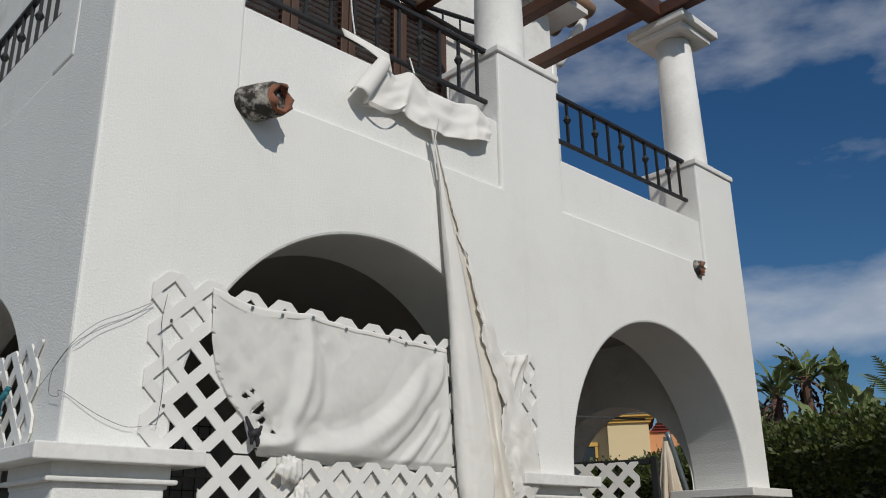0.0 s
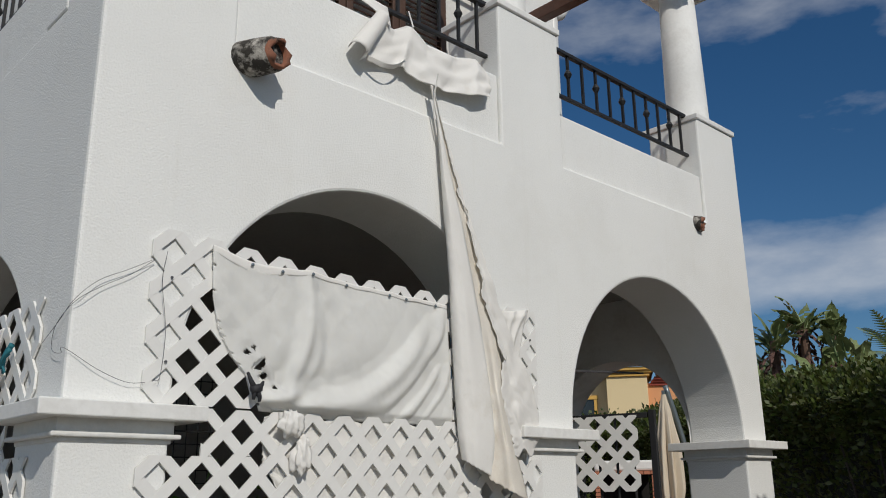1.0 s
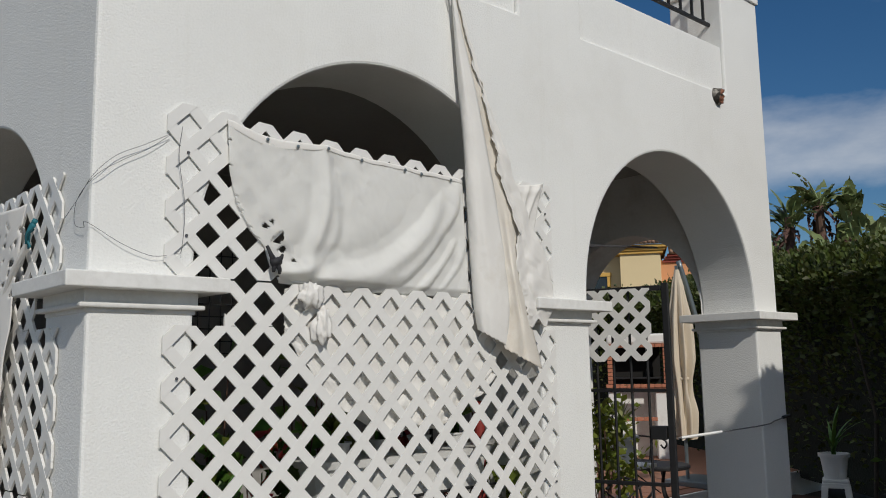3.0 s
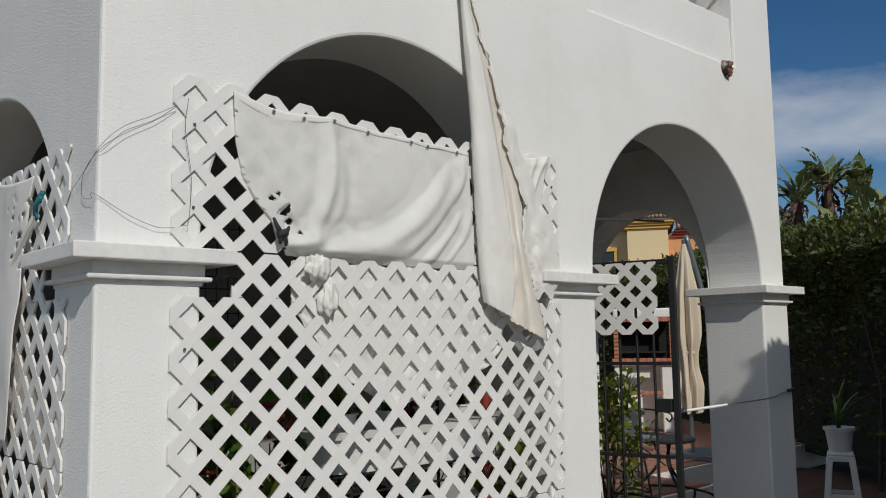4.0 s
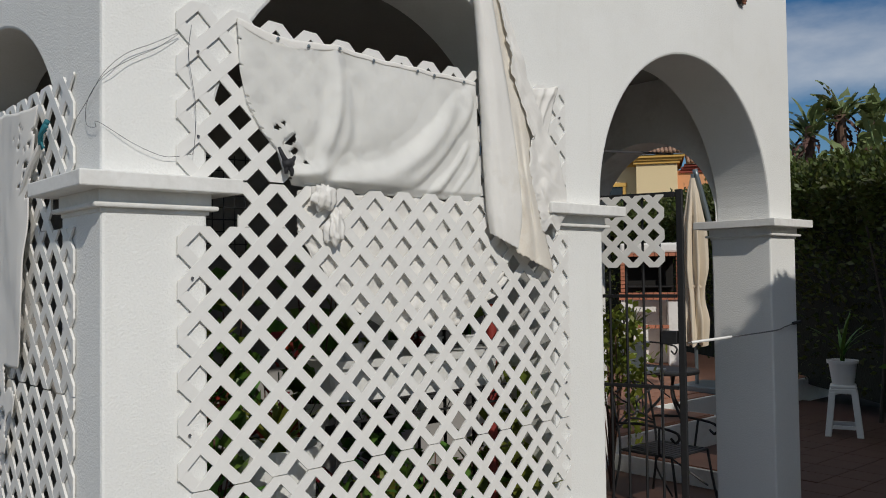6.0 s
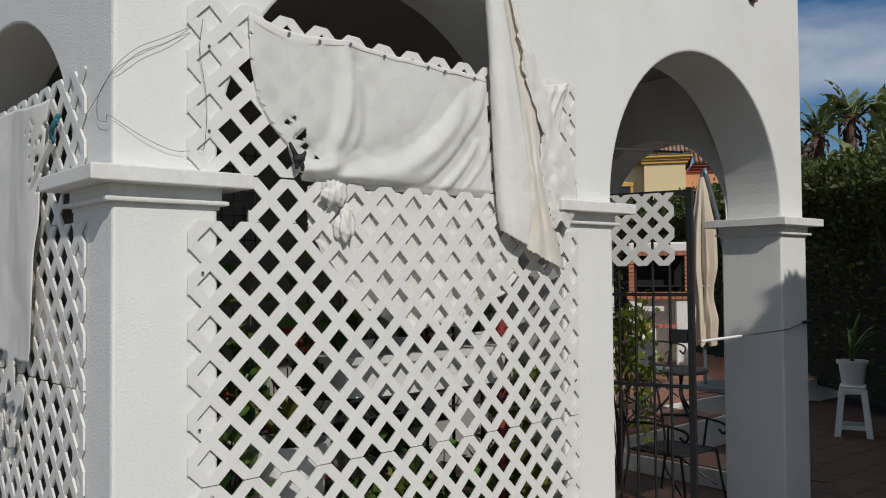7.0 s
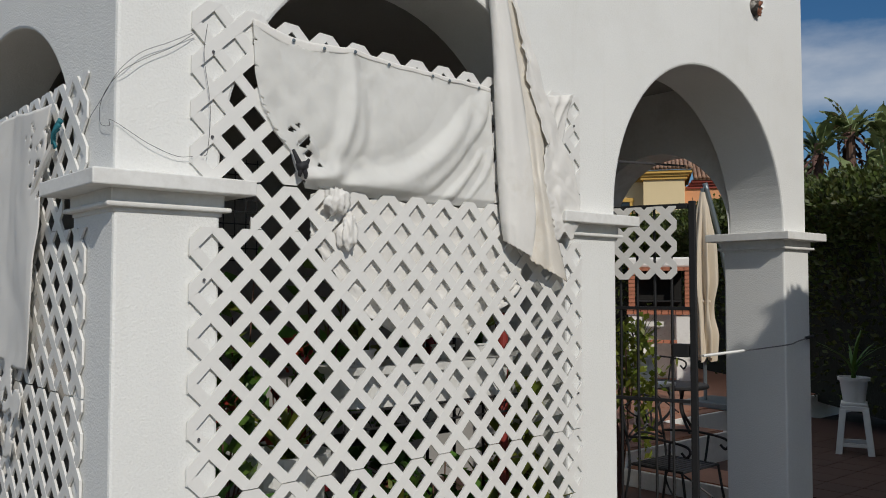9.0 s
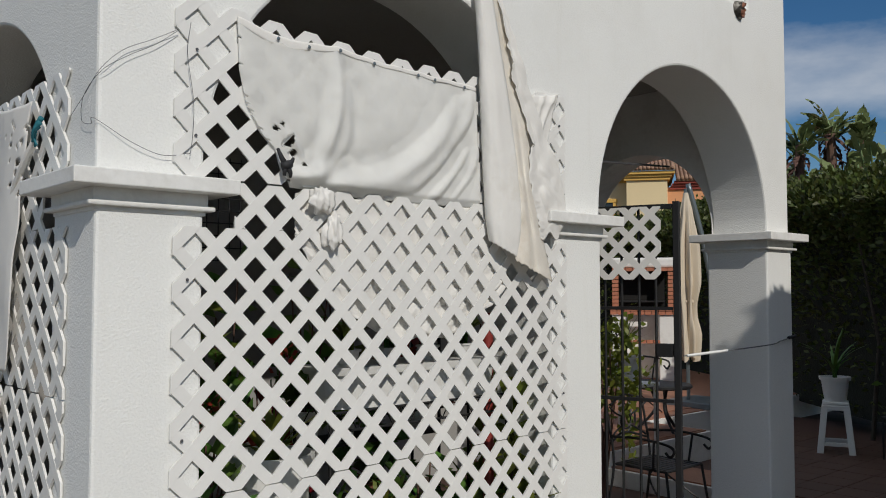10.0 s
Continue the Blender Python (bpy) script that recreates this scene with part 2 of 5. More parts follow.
def curve_pts(ctrl, n=10):
    """Points of a smooth line through the control points."""
    c = [Vector(p) for p in ctrl]
    c = [2 * c[0] - c[1]] + c + [2 * c[-1] - c[-2]]
    out = []
    for i in range(1, len(c) - 2):
        p0, p1, p2, p3 = c[i - 1:i + 3]
        for k in range(n):
            t = k / n
            out.append(0.5 * ((2 * p1) + (p2 - p0) * t + (2 * p0 - 5 * p1 + 4 * p2 - p3) * t * t + (3 * p1 - p0 - 3 * p2 + p3) * t ** 3))
    out.append(c[-2])
    return out


def prism(bm, poly, y0, y1):
    """A plate from a closed outline (x, z), from y0 to y1."""
    a = [bm.verts.new((x, y0, z)) for x, z in poly]
    b = [bm.verts.new((x, y1, z)) for x, z in poly]
    bm.faces.new(a)
    bm.faces.new(b[::-1])
    n = len(poly)
    for i in range(n):
        bm.faces.new((a[i], b[i], b[(i + 1) % n], a[(i + 1) % n]))
    return bm


def arch_wall(bm, spans, arches, y0, y1, z0=0.0):
    """A wall along x. spans: (x from, x to, top). arches: (centre, half width, spring height, rise)."""
    line = []
    arcs = sorted(arches)
    line.append((spans[0][0], z0))
    for c, h, s, r in arcs:
        line.append((c - h, z0))
        line += [(c - h * math.cos(math.pi * k / 40), s + r * math.sin(math.pi * k / 40)) for k in range(41)]
        line.append((c + h, z0))
    line.append((spans[-1][1], z0))
    for a, b, top in reversed(spans):
        line += [(b, top), (a, top)]
    clean = [p for i, p in enumerate(line) if math.dist(p, line[i - 1]) > 1e-4]
    return prism(bm, clean, y0, y1)


def soften(ob, width=0.012, seg=2, angle=35):
    md = ob.modifiers.new("bevel", "BEVEL")
    md.width, md.segments, md.limit_method, md.angle_limit = width, seg, "ANGLE", radians(angle)
    return ob


# ---- the house: walls ----
FZ = -0.18          # terrace and porch floor
T = 0.42            # depth of the arcade walls
SPRING = 1.90
ARCH1 = (1.349, 0.963, SPRING, 1.005)
ARCH2 = (3.66, 0.945, SPRING, 0.97)
ZP = 3.415          # foot of the parapet panels

bm = arch_wall(bmesh.new(), [(0, 0.565, 5.3), (0.565, 2.215, ZP), (2.215, 2.755, 4.285), (2.755, 4.385, ZP), (4.385, 4.92, 4.225)], [ARCH1, ARCH2], 0, T, 1.80)
soften(tagged(finish("wall_south", bm, STUCCO), "white roughcast stucco arcade wall with two round arches", "wall", kind="structure"), 0.014)

# side walls: local x runs along the world's y
turn_y = Matrix(((0, 1, 0, 0), (1, 0, 0, 0), (0, 0, 1, 0), (0, 0, 0, 1)))
bm = arch_wall(bmesh.new(), [(0.1, 2.9, 3.53), (2.9, 5.4, 3.53)], [(1.45, 1.03, SPRING, 0.77)], 0.0015, 0.36, FZ)
for v in bm.verts:
    v.co = turn_y @ v.co
soften(tagged(finish("wall_west", bm, STUCCO), "white stucco side wall with a low arch", "wall", kind="structure"), 0.012)
bm = arch_wall(bmesh.new(), [(T, 2.9, 3.45)], [(1.06, 0.635, 1.92, 0.62)], 4.60, 4.92, FZ)
for v in bm.verts:
    v.co = turn_y @ v.co
soften(tagged(finish("wall_east", bm, PLASTER), "white plastered end wall with a narrow arch", "wall", kind="structure"), 0.012)
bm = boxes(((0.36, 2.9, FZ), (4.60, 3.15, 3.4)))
tagged(finish("wall_north", bm, CEILING), "plastered rear wall of the porch, greyed for shade", "wall", kind="structure")
tagged(finish("ceiling", boxes(((0.3, 0.40, 3.02), (4.65, 2.95, 3.40))), CEILING), "plastered ceiling of the arcade porch, greyed for shade", "ceiling", kind="structure")

# parapet panels, set back a little from the wall face
for k, (xa, xb, top) in enumerate([(0.565, 2.215, 3.835), (2.755, 4.385, 3.765)]):
    soften(tagged(finish("parapet_panel", boxes(((xa, 0.022, ZP - 0.03), (xb, 0.24, top))), STUCCO), "white stucco parapet panel set back in the wall", "parapet", kind="structure"), 0.01)
soften(tagged(finish("wall_corner", boxes(((0.0, 0.4205, 3.531), (0.565, 0.665, 5.3))), STUCCO), "white stucco corner pillar of the terrace parapet", "wall", kind="structure"), 0.012)
bm = boxes(((0.022, 0.6, 3.50), (0.24, 2.9, 3.90)))
tagged(finish("parapet_panel", bm, STUCCO), "white stucco parapet panel set back in the side wall", "parapet", kind="structure")

# lower pillars and their stepped capitals
def pillar(xa, xb, y0, y1, label):
    p = thing("pillar", ((xa + xb) / 2, (y0 + y1) / 2, 0), label, "pillar", "arcade pillars")
    hx, hy = (xb - xa) / 2, (y1 - y0) / 2
    soften(part("shaft", boxes(((-hx, -hy, FZ), (hx, hy, 1.80))), STUCCO, p), 0.012)
    soften(part("capital", boxes(((-hx - 0.012, -hy - 0.010, 1.774), (hx + 0.014, hy + 0.014, 1.826))), PLASTER, p), 0.004)
    soften(part("fillet", boxes(((-hx - 0.033, -hy - 0.030, 1.760), (hx + 0.034, hy + 0.034, 1.777))), PLASTER, p), 0.006)
    soften(part("bed_mould", boxes(((-hx - 0.006, -hy - 0.006, 1.744), (hx + 0.006, hy + 0.006, 1.761))), PLASTER, p), 0.004)
    soften(part("ledge", boxes(((-hx - 0.10, -hy - 0.085, 1.823), (hx + 0.105, hy + 0.09, 1.878))), PLASTER, p), 0.005)
    return p


pillar(0, 0.387, 0, 0.40, "white stucco corner pillar with a stepped capital")
pillar(2.312, 2.722, 0, T, "white stucco middle pillar with a stepped capital")
pillar(4.595, 4.955, 0, 0.46, "white stucco pillar half in leafy shade with a stepped capital")

# caps on the upper pillars
for xa, xb, z in ((2.215, 2.755, 4.285), (4.385, 4.92, 4.225)):
    soften(tagged(finish("pillar_cap", boxes(((xa - 0.012, -0.014, z), (xb + 0.012, T + 0.05, z + 0.042))), PLASTER), "white plaster cap slab on a parapet pillar", "coping"), 0.006)


# round columns of the pergola
def column(x, y, z0, z1):
    c = thing("column", (x, y, z0), "white round pergola column with a square capital", "column", "pergola columns")
    bm = lathe(bmesh.new(), [(0.165, 0), (0.168, 0.03), (0.16, 0.05), (0.155, 0.4), (0.14, z1 - z0 - 0.10)], 40)
    part("shaft", bm, PLASTER, c, smooth=True)
    soften(part("abacus", boxes(((-0.22, -0.22, z1 - z0 - 0.10), (0.22, 0.22, z1 - z0 - 0.045))), PLASTER, c), 0.008)
    soften(part("slab", boxes(((-0.27, -0.27, z1 - z0 - 0.045), (0.27, 0.27, z1 - z0 + 0.02))), PLASTER, c), 0.008)
    return c


column(2.47, 0.21, 4.33, 5.60)
column(4.64, 0.21, 4.27, 5.55)


# ---- ground ----
def sheet(name, rows, mat, label, cat):
    bm = bmesh.new()
    for lo, hi in rows:
        box(bm, lo, hi)
    return tagged(finish(name, bm, mat), label, cat, kind="structure")


sheet("ground", [((-400, -400, -0.6), (400, 400, -0.22))], EARTH, "dark bare earth and garden ground", "ground")
# the terrace and porch floors, the two steps to the patio
# unseen paving; extent and tone are set by the light it bounces onto walls
sheet("pavement", [((-8, -9, FZ - 0.1), (3.4, -0.02, FZ)), ((-8, -0.02, FZ - 0.1), (-0.002, 8, FZ))], CONCRETE, "unseen pale warm grey paving round the arcade, toned for bounced light", "pavement")
floor = sheet("floor", [((0.0, -0.02, FZ - 0.1), (4.93, 2.9, FZ)), ((3.4, -9, FZ - 0.1), (9.9, -0.02, FZ)), ((4.93, -0.02, FZ - 0.1), (9.9, 2.38, FZ))], SHADED_TILE, "worn terracotta tiled terrace floor, darkened for shade", "floor")
sheet("patio_step", [((4.93, 0.47, FZ - 0.02), (5.45, 1.62, -0.042))], PLASTER, "low white rendered step", "step")
sheet("patio_step_tread", [((4.97, 0.50, -0.045), (5.45, 1.62, -0.03))], TERRA, "terracotta tread of the low step", "step")
sheet("patio", [((4.93, 1.62, FZ - 0.1), (6.6, 9.0, 0.088)), ((6.6, 2.4, FZ - 0.1), (13.5, 9.0, 0.088))], PLASTER, "white rendered edge of the raised patio", "patio")
paving = sheet("patio_paving", [((4.97, 1.66, 0.085), (6.56, 9.0, 0.10)), ((6.56, 2.44, 0.085), (13.5, 9.0, 0.10))], TERRA, "terracotta paving of the raised patio", "patio")

# ---- upper storey behind the terrace ----
bm = boxes(((0.3, 1.5, 3.4), (4.65, 5.0, 6.42)))
tagged(finish("upper_wall", bm, PLASTER), "white plastered upper storey wall behind the terrace", "wall", kind="structure")
tagged(finish("terrace_floor", boxes(((0.24, 0.24, 3.40), (4.62, 1.5, 3.46))), TERRA), "terracotta tiled roof terrace floor", "floor", kind="structure")
eave = thing("roof_eave", (0, 0, 0), "tiled eave with clay tiles along the upper wall", "eave")
part("soffit", boxes(((0.2, 1.25, 6.42), (4.95, 5.0, 6.49))), PLASTER, eave)
for k in range(22):
    x = 0.25 + k * 0.21
    bm = lathe(bmesh.new(), [(0.085, 0), (0.095, 0.45)], 12, pose(x, 1.15, 6.53, -84, 0, 0))
    part("roof_tile", bm, ROOFTILE, eave, smooth=True)
for k in range(12):
    bm = lathe(bmesh.new(), [(0.085, 0), (0.095, 0.45)], 12, pose(5.05, 1.30 + k * 0.21, 6.53, -84, 0, 90))
    part("roof_tile", bm, ROOFTILE, eave, smooth=True)
pipe = thing("downpipe", (0, 0, 0), "white plastic downpipe with a swan neck", "downpipe")
part("gutter_outlet", lathe(bmesh.new(), [(0.05, 0), (0.09, 0.05), (0.09, 0.16)], 20, pose(5.20, 1.5, 6.66)), PLASTIC, pipe, smooth=True)
pp = part("pipe", tube(bmesh.new(), curve_pts([(5.20, 1.5, 6.70), (5.20, 1.5, 6.60), (5.12, 1.5, 6.43), (4.92, 1.5, 6.14), (4.76, 1.5, 5.92), (4.71, 1.56, 5.75), (4.71, 1.56, 3.5)], 8), 0.055, 16), PLASTIC, pipe, smooth=True)
for z in (6.58, 6.20):
    part("collar", lathe(bmesh.new(), [(0.066, 0), (0.066, 0.05)], 18, pose(5.20 if z > 6.3 else 4.96, 1.5, z, 0, 0 if z > 6.3 else 34, 0)), PLASTIC, pp, smooth=True)

# louvred shutters of the terrace doors
def shutter(x, w, z0, z1):
    s = thing("shutter", (x, 1.46, z0), "dark brown louvred wooden shutter", "shutter", "terrace shutters")
    h = z1 - z0
    for a, b in ((0, 0.06), (w - 0.06, w)):
        part("stile", boxes(((a, -0.025, 0), (b, 0.025, h)), bev=0.004), SHUTTER, s)
    for a in (0, h / 2 - 0.04, h - 0.08):
        part("rail", boxes(((0.06, -0.022, a), (w - 0.06, 0.022, a + 0.08)), bev=0.004), SHUTTER, s)
    n = int(h / 0.048)
    data = None
    for k in range(n):
        z = 0.1 + k * 0.048
        if z > h - 0.1 or abs(z - h / 2) < 0.06:
            continue
        if data is None:
            ob = part("slat", box(bmesh.new(), (0.06, -0.022, -0.004), (w - 0.06, 0.022, 0.004), 0, pose(0, 0, 0, 32)), SHUTTER, s)
            data = ob.data
        else:
            ob = new("slat", data)
            ob.parent = s
        ob.location = (0, 0, z)
    return s


for k in range(5):
    shutter(0.70 + k * 0.50, 0.49, 3.46, 5.60)


# ---- iron railings of the terrace ----
def railing(x0, x1, y, zt, zb, pitch, label, drop=0.0):
    r = thing("railing", (x0, y, 0), label, "railing", "terrace railings")
    L = x1 - x0
    part("handrail", boxes(((0, -0.017, zt - 0.016), (L, 0.017, zt + 0.010)), bev=0.004), IRON, r)
    part("bottom_rail", boxes(((0, -0.012, zb - 0.011), (L, 0.012, zb + 0.011)), bev=0.003), IRON, r)
    n = max(2, int(round(L / pitch)))
    plain = knob = None
    for k in range(n):
        x = (k + 0.5) * L / n
        if k % 2 == 0:
            if plain is None:
                plain = part("baluster", boxes(((-0.008, -0.008, zb), (0.008, 0.008, zt))), IRON, r)
                o = plain
            else:
                o = new("baluster", plain.data)
        else:
            if knob is None:
                m = (zb + zt) / 2 + 0.02
                bm = boxes(((-0.008, -0.008, zb), (0.008, 0.008, zt)))
                lathe(bm, [(0.010, m - 0.03), (0.016, m - 0.022), (0.026, m), (0.016, m + 0.022), (0.010, m + 0.03)], 10)
                knob = part("baluster", bm, IRON, r)
                o = knob
            else:
                o = new("baluster", knob.data)
        o.parent = r
        o.location = (x, 0, 0)
    return r


railing(0.565, 2.215, 0.10, 4.325, 3.985, 0.145, "black wrought iron railing with knobbed balusters above the parapet")
railing(2.755, 4.385, 0.10, 4.275, 3.955, 0.145, "black wrought iron railing with knobbed balusters above the parapet")
side_rail = railing(0, 2.4, 0, 4.44, 4.09, 0.145, "black wrought iron railing along the side parapet")
side_rail.matrix_basis = pose(0.12, 0.665, 0, 0, 0, 90)
stair_rail = thing("stair_railing", (0, 1.40, 0), "black iron stair railing against the white upper wall", "railing")
for (xa, za), (xb, zb) in (((2.55, 5.575), (3.9, 5.83)), ((2.55, 5.60), (3.9, 5.55))):
    part("rail", bar((xa, 0, za), (xb, 0, zb), 0.02, 8), IRON, stair_rail)
for x in (2.93, 3.12, 3.32, 3.52, 3.72):
    part("baluster", bar((x, 0, 5.59 - 0.037 * (x - 2.55)), (x, 0, 5.575 + 0.189 * (x - 2.55)), 0.010, 6), IRON, stair_rail)
for x in (2.62, 3.85):
    part("bracket", boxes(((x, 0, 5.56), (x + 0.03, 0.10, 5.585)), bev=0.003), IRON, stair_rail)

# ---- pergola timbers ----
per = thing("pergola", (0, 0, 0), "brown timber pergola beams on white columns", "pergola")
soften(part("beam", boxes(((2.2, 0.13, 5.575), (4.80, 0.27, 5.73))), WOOD, per), 0.008)
for x, ya, yb in ((2.40, -0.35, 0.13), (4.40, -0.30, 0.13), (2.86, 0.27, 1.5), (3.61, 0.27, 1.5), (4.26, 0.27, 1.5)):
    soften(part("rafter", boxes(((x - 0.05, ya, 5.58), (x + 0.05, yb, 5.69))), WOOD, per), 0.006)


# ---- clay spouts ----
def spout(x, z, length, r, tilt, label):
    s = thing("rain_spout", (x, 0.0, z), label, "rain spout", "rain spouts")
    m = pose(0, 0, 0, 0, 0, 24) @ pose(0, 0.03, 0, 90 + tilt, 0, 0)
    bm = bmesh.new()
    seg = 20
    prof = [(r * 0.98, 0.0), (r * 1.02, length * 0.5), (r * 1.05, length)]
    rings = []
    for rr, zz in prof + [(prof[-1][0] - 0.016, length), (r * 0.8, length * 0.4), (r * 0.75, 0.02)]:
        rings.append([bm.verts.new(m @ Vector((rr * math.cos(2 * math.pi * k / seg), rr * math.sin(2 * math.pi * k / seg) * 0.95,
                      zz + (0.012 * math.sin(k * 1.7) if zz == length else 0)))) for k in range(seg)])
    for a, b in zip(rings, rings[1:]):
        for k in range(seg):
            bm.faces.new((a[k], a[(k + 1) % seg], b[(k + 1) % seg], b[k]))
    part("tile", bm, CLAY, s, smooth=True)
    bm = bmesh.new()
    lathe(bm, [(r * 1.0, 0.0), (r * 1.18, 0.004), (r * 1.17, length * 0.45), (r * 1.13, length * 0.82), (r * 1.04, length * 0.87)], 18, m)
    for v in bm.verts:
        v.co += 0.010 * noise.noise_vector(v.co * 14)
    part("mortar", bm, MOSSY, s, "mortar bedding black with mould", smooth=True)
    return s


spout(0.615, 3.355, 0.20, 0.066, 4, "short clay rain spout bedded in blackened mortar")
spout(4.25, 3.375, 0.07, 0.05, 10, "broken clay rain spout stub in the wall")


# ---- white lattice panels ----
def clip(poly, ax, val, keep_less):
    out = []
    for i, p in enumerate(poly):
        q = poly[(i + 1) % len(poly)]
        pin = (p[ax] <= val) if keep_less else (p[ax] >= val)
        qin = (q[ax] <= val) if keep_less else (q[ax] >= val)
        if pin:
            out.append(p)
        if pin != qin:
            t = (val - p[ax]) / (q[ax] - p[ax])
            out.append((p[0] + t * (q[0] - p[0]), p[1] + t * (q[1] - p[1])))
    return out


def lattice(name, m, rects, px, pz, ox, oz, label, w=0.043, thick=0.0045, settle=None):
    """Crossed slats cut to the rectangles. px, pz: pitch; ox, oz: one crossing."""
    th = thing(name, (0, 0, 0), label, "lattice screen", "white lattice screens")
    th.matrix_basis = m
    x0, x1 = min(r[0] for r in rects), max(r[1] for r in rects)
    z0, z1 = min(r[2] for r in rects), max(r[3] for r in rects)
    L = math.hypot(px, pz)
    for s in (1, -1):
        nx, nz = pz / L, -s * px / L
        dx, dz = px / L, s * pz / L
        gap = px * pz / L
        base = ox * nx + oz * nz
        ks = [(x * nx + z * nz - base) / gap for x in (x0, x1) for z in (z0, z1)]
        for k in range(math.floor(min(ks)) - 1, math.ceil(max(ks)) + 2):
            c = base + k * gap
            cx, cz = c * nx, c * nz
            strip = [(cx + a * dx * 9 + b * nx * w / 2, cz + a * dz * 9 + b * nz * w / 2) for a, b in ((-1, -1), (1, -1), (1, 1), (-1, 1))]
            def cut(rx0, rx1, rz0, rz1):
                p = clip(clip(clip(clip(strip, 0, rx0, False), 0, rx1, True), 1, rz0, False), 1, rz1, True)
                p = [q for i, q in enumerate(p) if math.dist(q, p[i - 1]) > 1e-4]
                return p, abs(sum(p[i - 1][0] * p[i][1] - p[i][0] * p[i - 1][1] for i in range(len(p)))) / 2 if len(p) > 2 else 0

            e = 0.0 if s > 0 else 0.0012
            pieces = [q for q in (cut(r[0] + e, r[1] - e, r[2] + e, r[3] - e) for r in rects) if q[1] > 1e-4]
            whole = cut(x0 + e, x1 - e, z0 + e, z1 - e)
            if len(pieces) > 1 and whole[1] < sum(q[1] for q in pieces) + 3e-4:
                pieces = [whole]
            for p, _ in pieces:
                ya = -thick if s > 0 else -thick + 0.0009
                if settle:
                    p = [settle(*q) for q in p]
                part("slat", prism(bmesh.new(), p, ya, thick if s > 0 else thick - 0.0007), PVC, th)
    return th


PX, PZ = 0.1588, 0.162
X0, X1 = 0.272, 2.463
XN = 0.275 + PX / 2
ZJ, ZK = 0.741, 1.876


def sag(x, z):
    """The sheets are stretched at one end and squeezed and lifted a little at the other."""
    k = (x - 0.275) / PX
    xs = 0.2673 + 0.1643 * k - 0.000625 * k * k
    return xs, z + (2.42 - z) * 0.0083 * max(0.0, xs - 0.43)


def slump(x, z):
    """The top sheet also droops along its free edge."""
    x, z = sag(x, z)
    return x, z - 0.044 * min(1.0, max(0.0, (x - 0.45) / 0.75)) * (z - 1.884) / 0.648


LW = "white plastic diamond lattice screen screwed over the arch"
lattice("lattice_screen", pose(0, -0.0085, 0), [(X0, X1, 1.884, 2.532)], PX, PZ, XN, 1.884, LW, settle=slump)
lattice("lattice_screen", pose(0, -0.0130, 0), [(X0, X1, ZJ + 0.002, 1.705), (0.505, 2.24, 1.705, ZK)], PX, PZ, XN, ZK, LW, settle=sag)
lattice("lattice_screen", pose(0, -0.0085, 0), [(X0, X1, FZ + 0.01, ZJ - 0.003)], PX, PZ, XN + 0.008, ZJ - 0.002, LW, settle=sag)
# side arch: local x runs back along the side wall
side = Matrix(((0, 1, 0, -0.009), (1, 0, 0, 0), (0, 0, 1, 0), (0, 0, 0, 1)))
SX = 0.245
SL = "white plastic diamond lattice screen across the side arch"
lattice("lattice_screen", side, [(SX, 2.6, 1.884, 2.27)], 0.164, 0.163, SX, 1.965, SL)
lattice("lattice_screen", side, [(SX, 2.6, 1.094, 1.705), (0.50, 2.6, 1.705, 1.876)], 0.164, 0.163, 0.561, 1.092, SL)
lattice("lattice_screen", side, [(SX, 2.6, FZ + 0.01, 1.088)], 0.164, 0.163, 0.561, 1.09, SL)

# screws of the lattice
for x, z in ((0.345, 2.347), (0.345, 2.034), (0.316, 1.514), (0.304, 0.95), (2.36, 2.33), (2.37, 0.95)):
    bm = lathe(bmesh.new(), [(0.006, 0), (0.005, 0.003)], 10, pose(x, -0.017 if z > 1.85 or z < 0.7 else -0.026, z, 90))
    tagged(finish("screw", bm, WIRE), "small dark screw head in the white lattice", "screw", "lattice screws")


# ---- cloths ----
def cloth(name, n, m, fn, mat, label, category="cloth", hole=None, thick=0.003):
    bm = bmesh.new()
    grid = [[bm.verts.new(fn(i / n, j / m)) for i in range(n + 1)] for j in range(m + 1)]
    for j in range(m):
        for i in range(n):
            if hole and hole((i + 0.5) / n, (j + 0.5) / m):
                continue
            bm.faces.new((grid[j][i], grid[j][i + 1], grid[j + 1][i + 1], grid[j + 1][i]))
    loose = [v for v in bm.verts if not v.link_faces]
    bmesh.ops.delete(bm, geom=loose, context="VERTS")
    ob = finish(name, bm, mat, smooth=True)
    md = ob.modifiers.new("thickness", "SOLIDIFY")
    md.thickness = thick
    return tagged(ob, label, category)


def interp(rows, t):
    """Smooth value between (t, value, ...) rows."""
    for a, b in zip(rows, rows[1:]):
        if t <= b[0]:
            f = (t - a[0]) / (b[0] - a[0])
            f = f * f * (3 - 2 * f) * 0.35 + f * 0.65
            return [p + (q - p) * f for p, q in zip(a[1:], b[1:])]
    return list(rows[-1][1:])


def ridge(u, c, w):
    return math.exp(-((u - c) / w) ** 2)


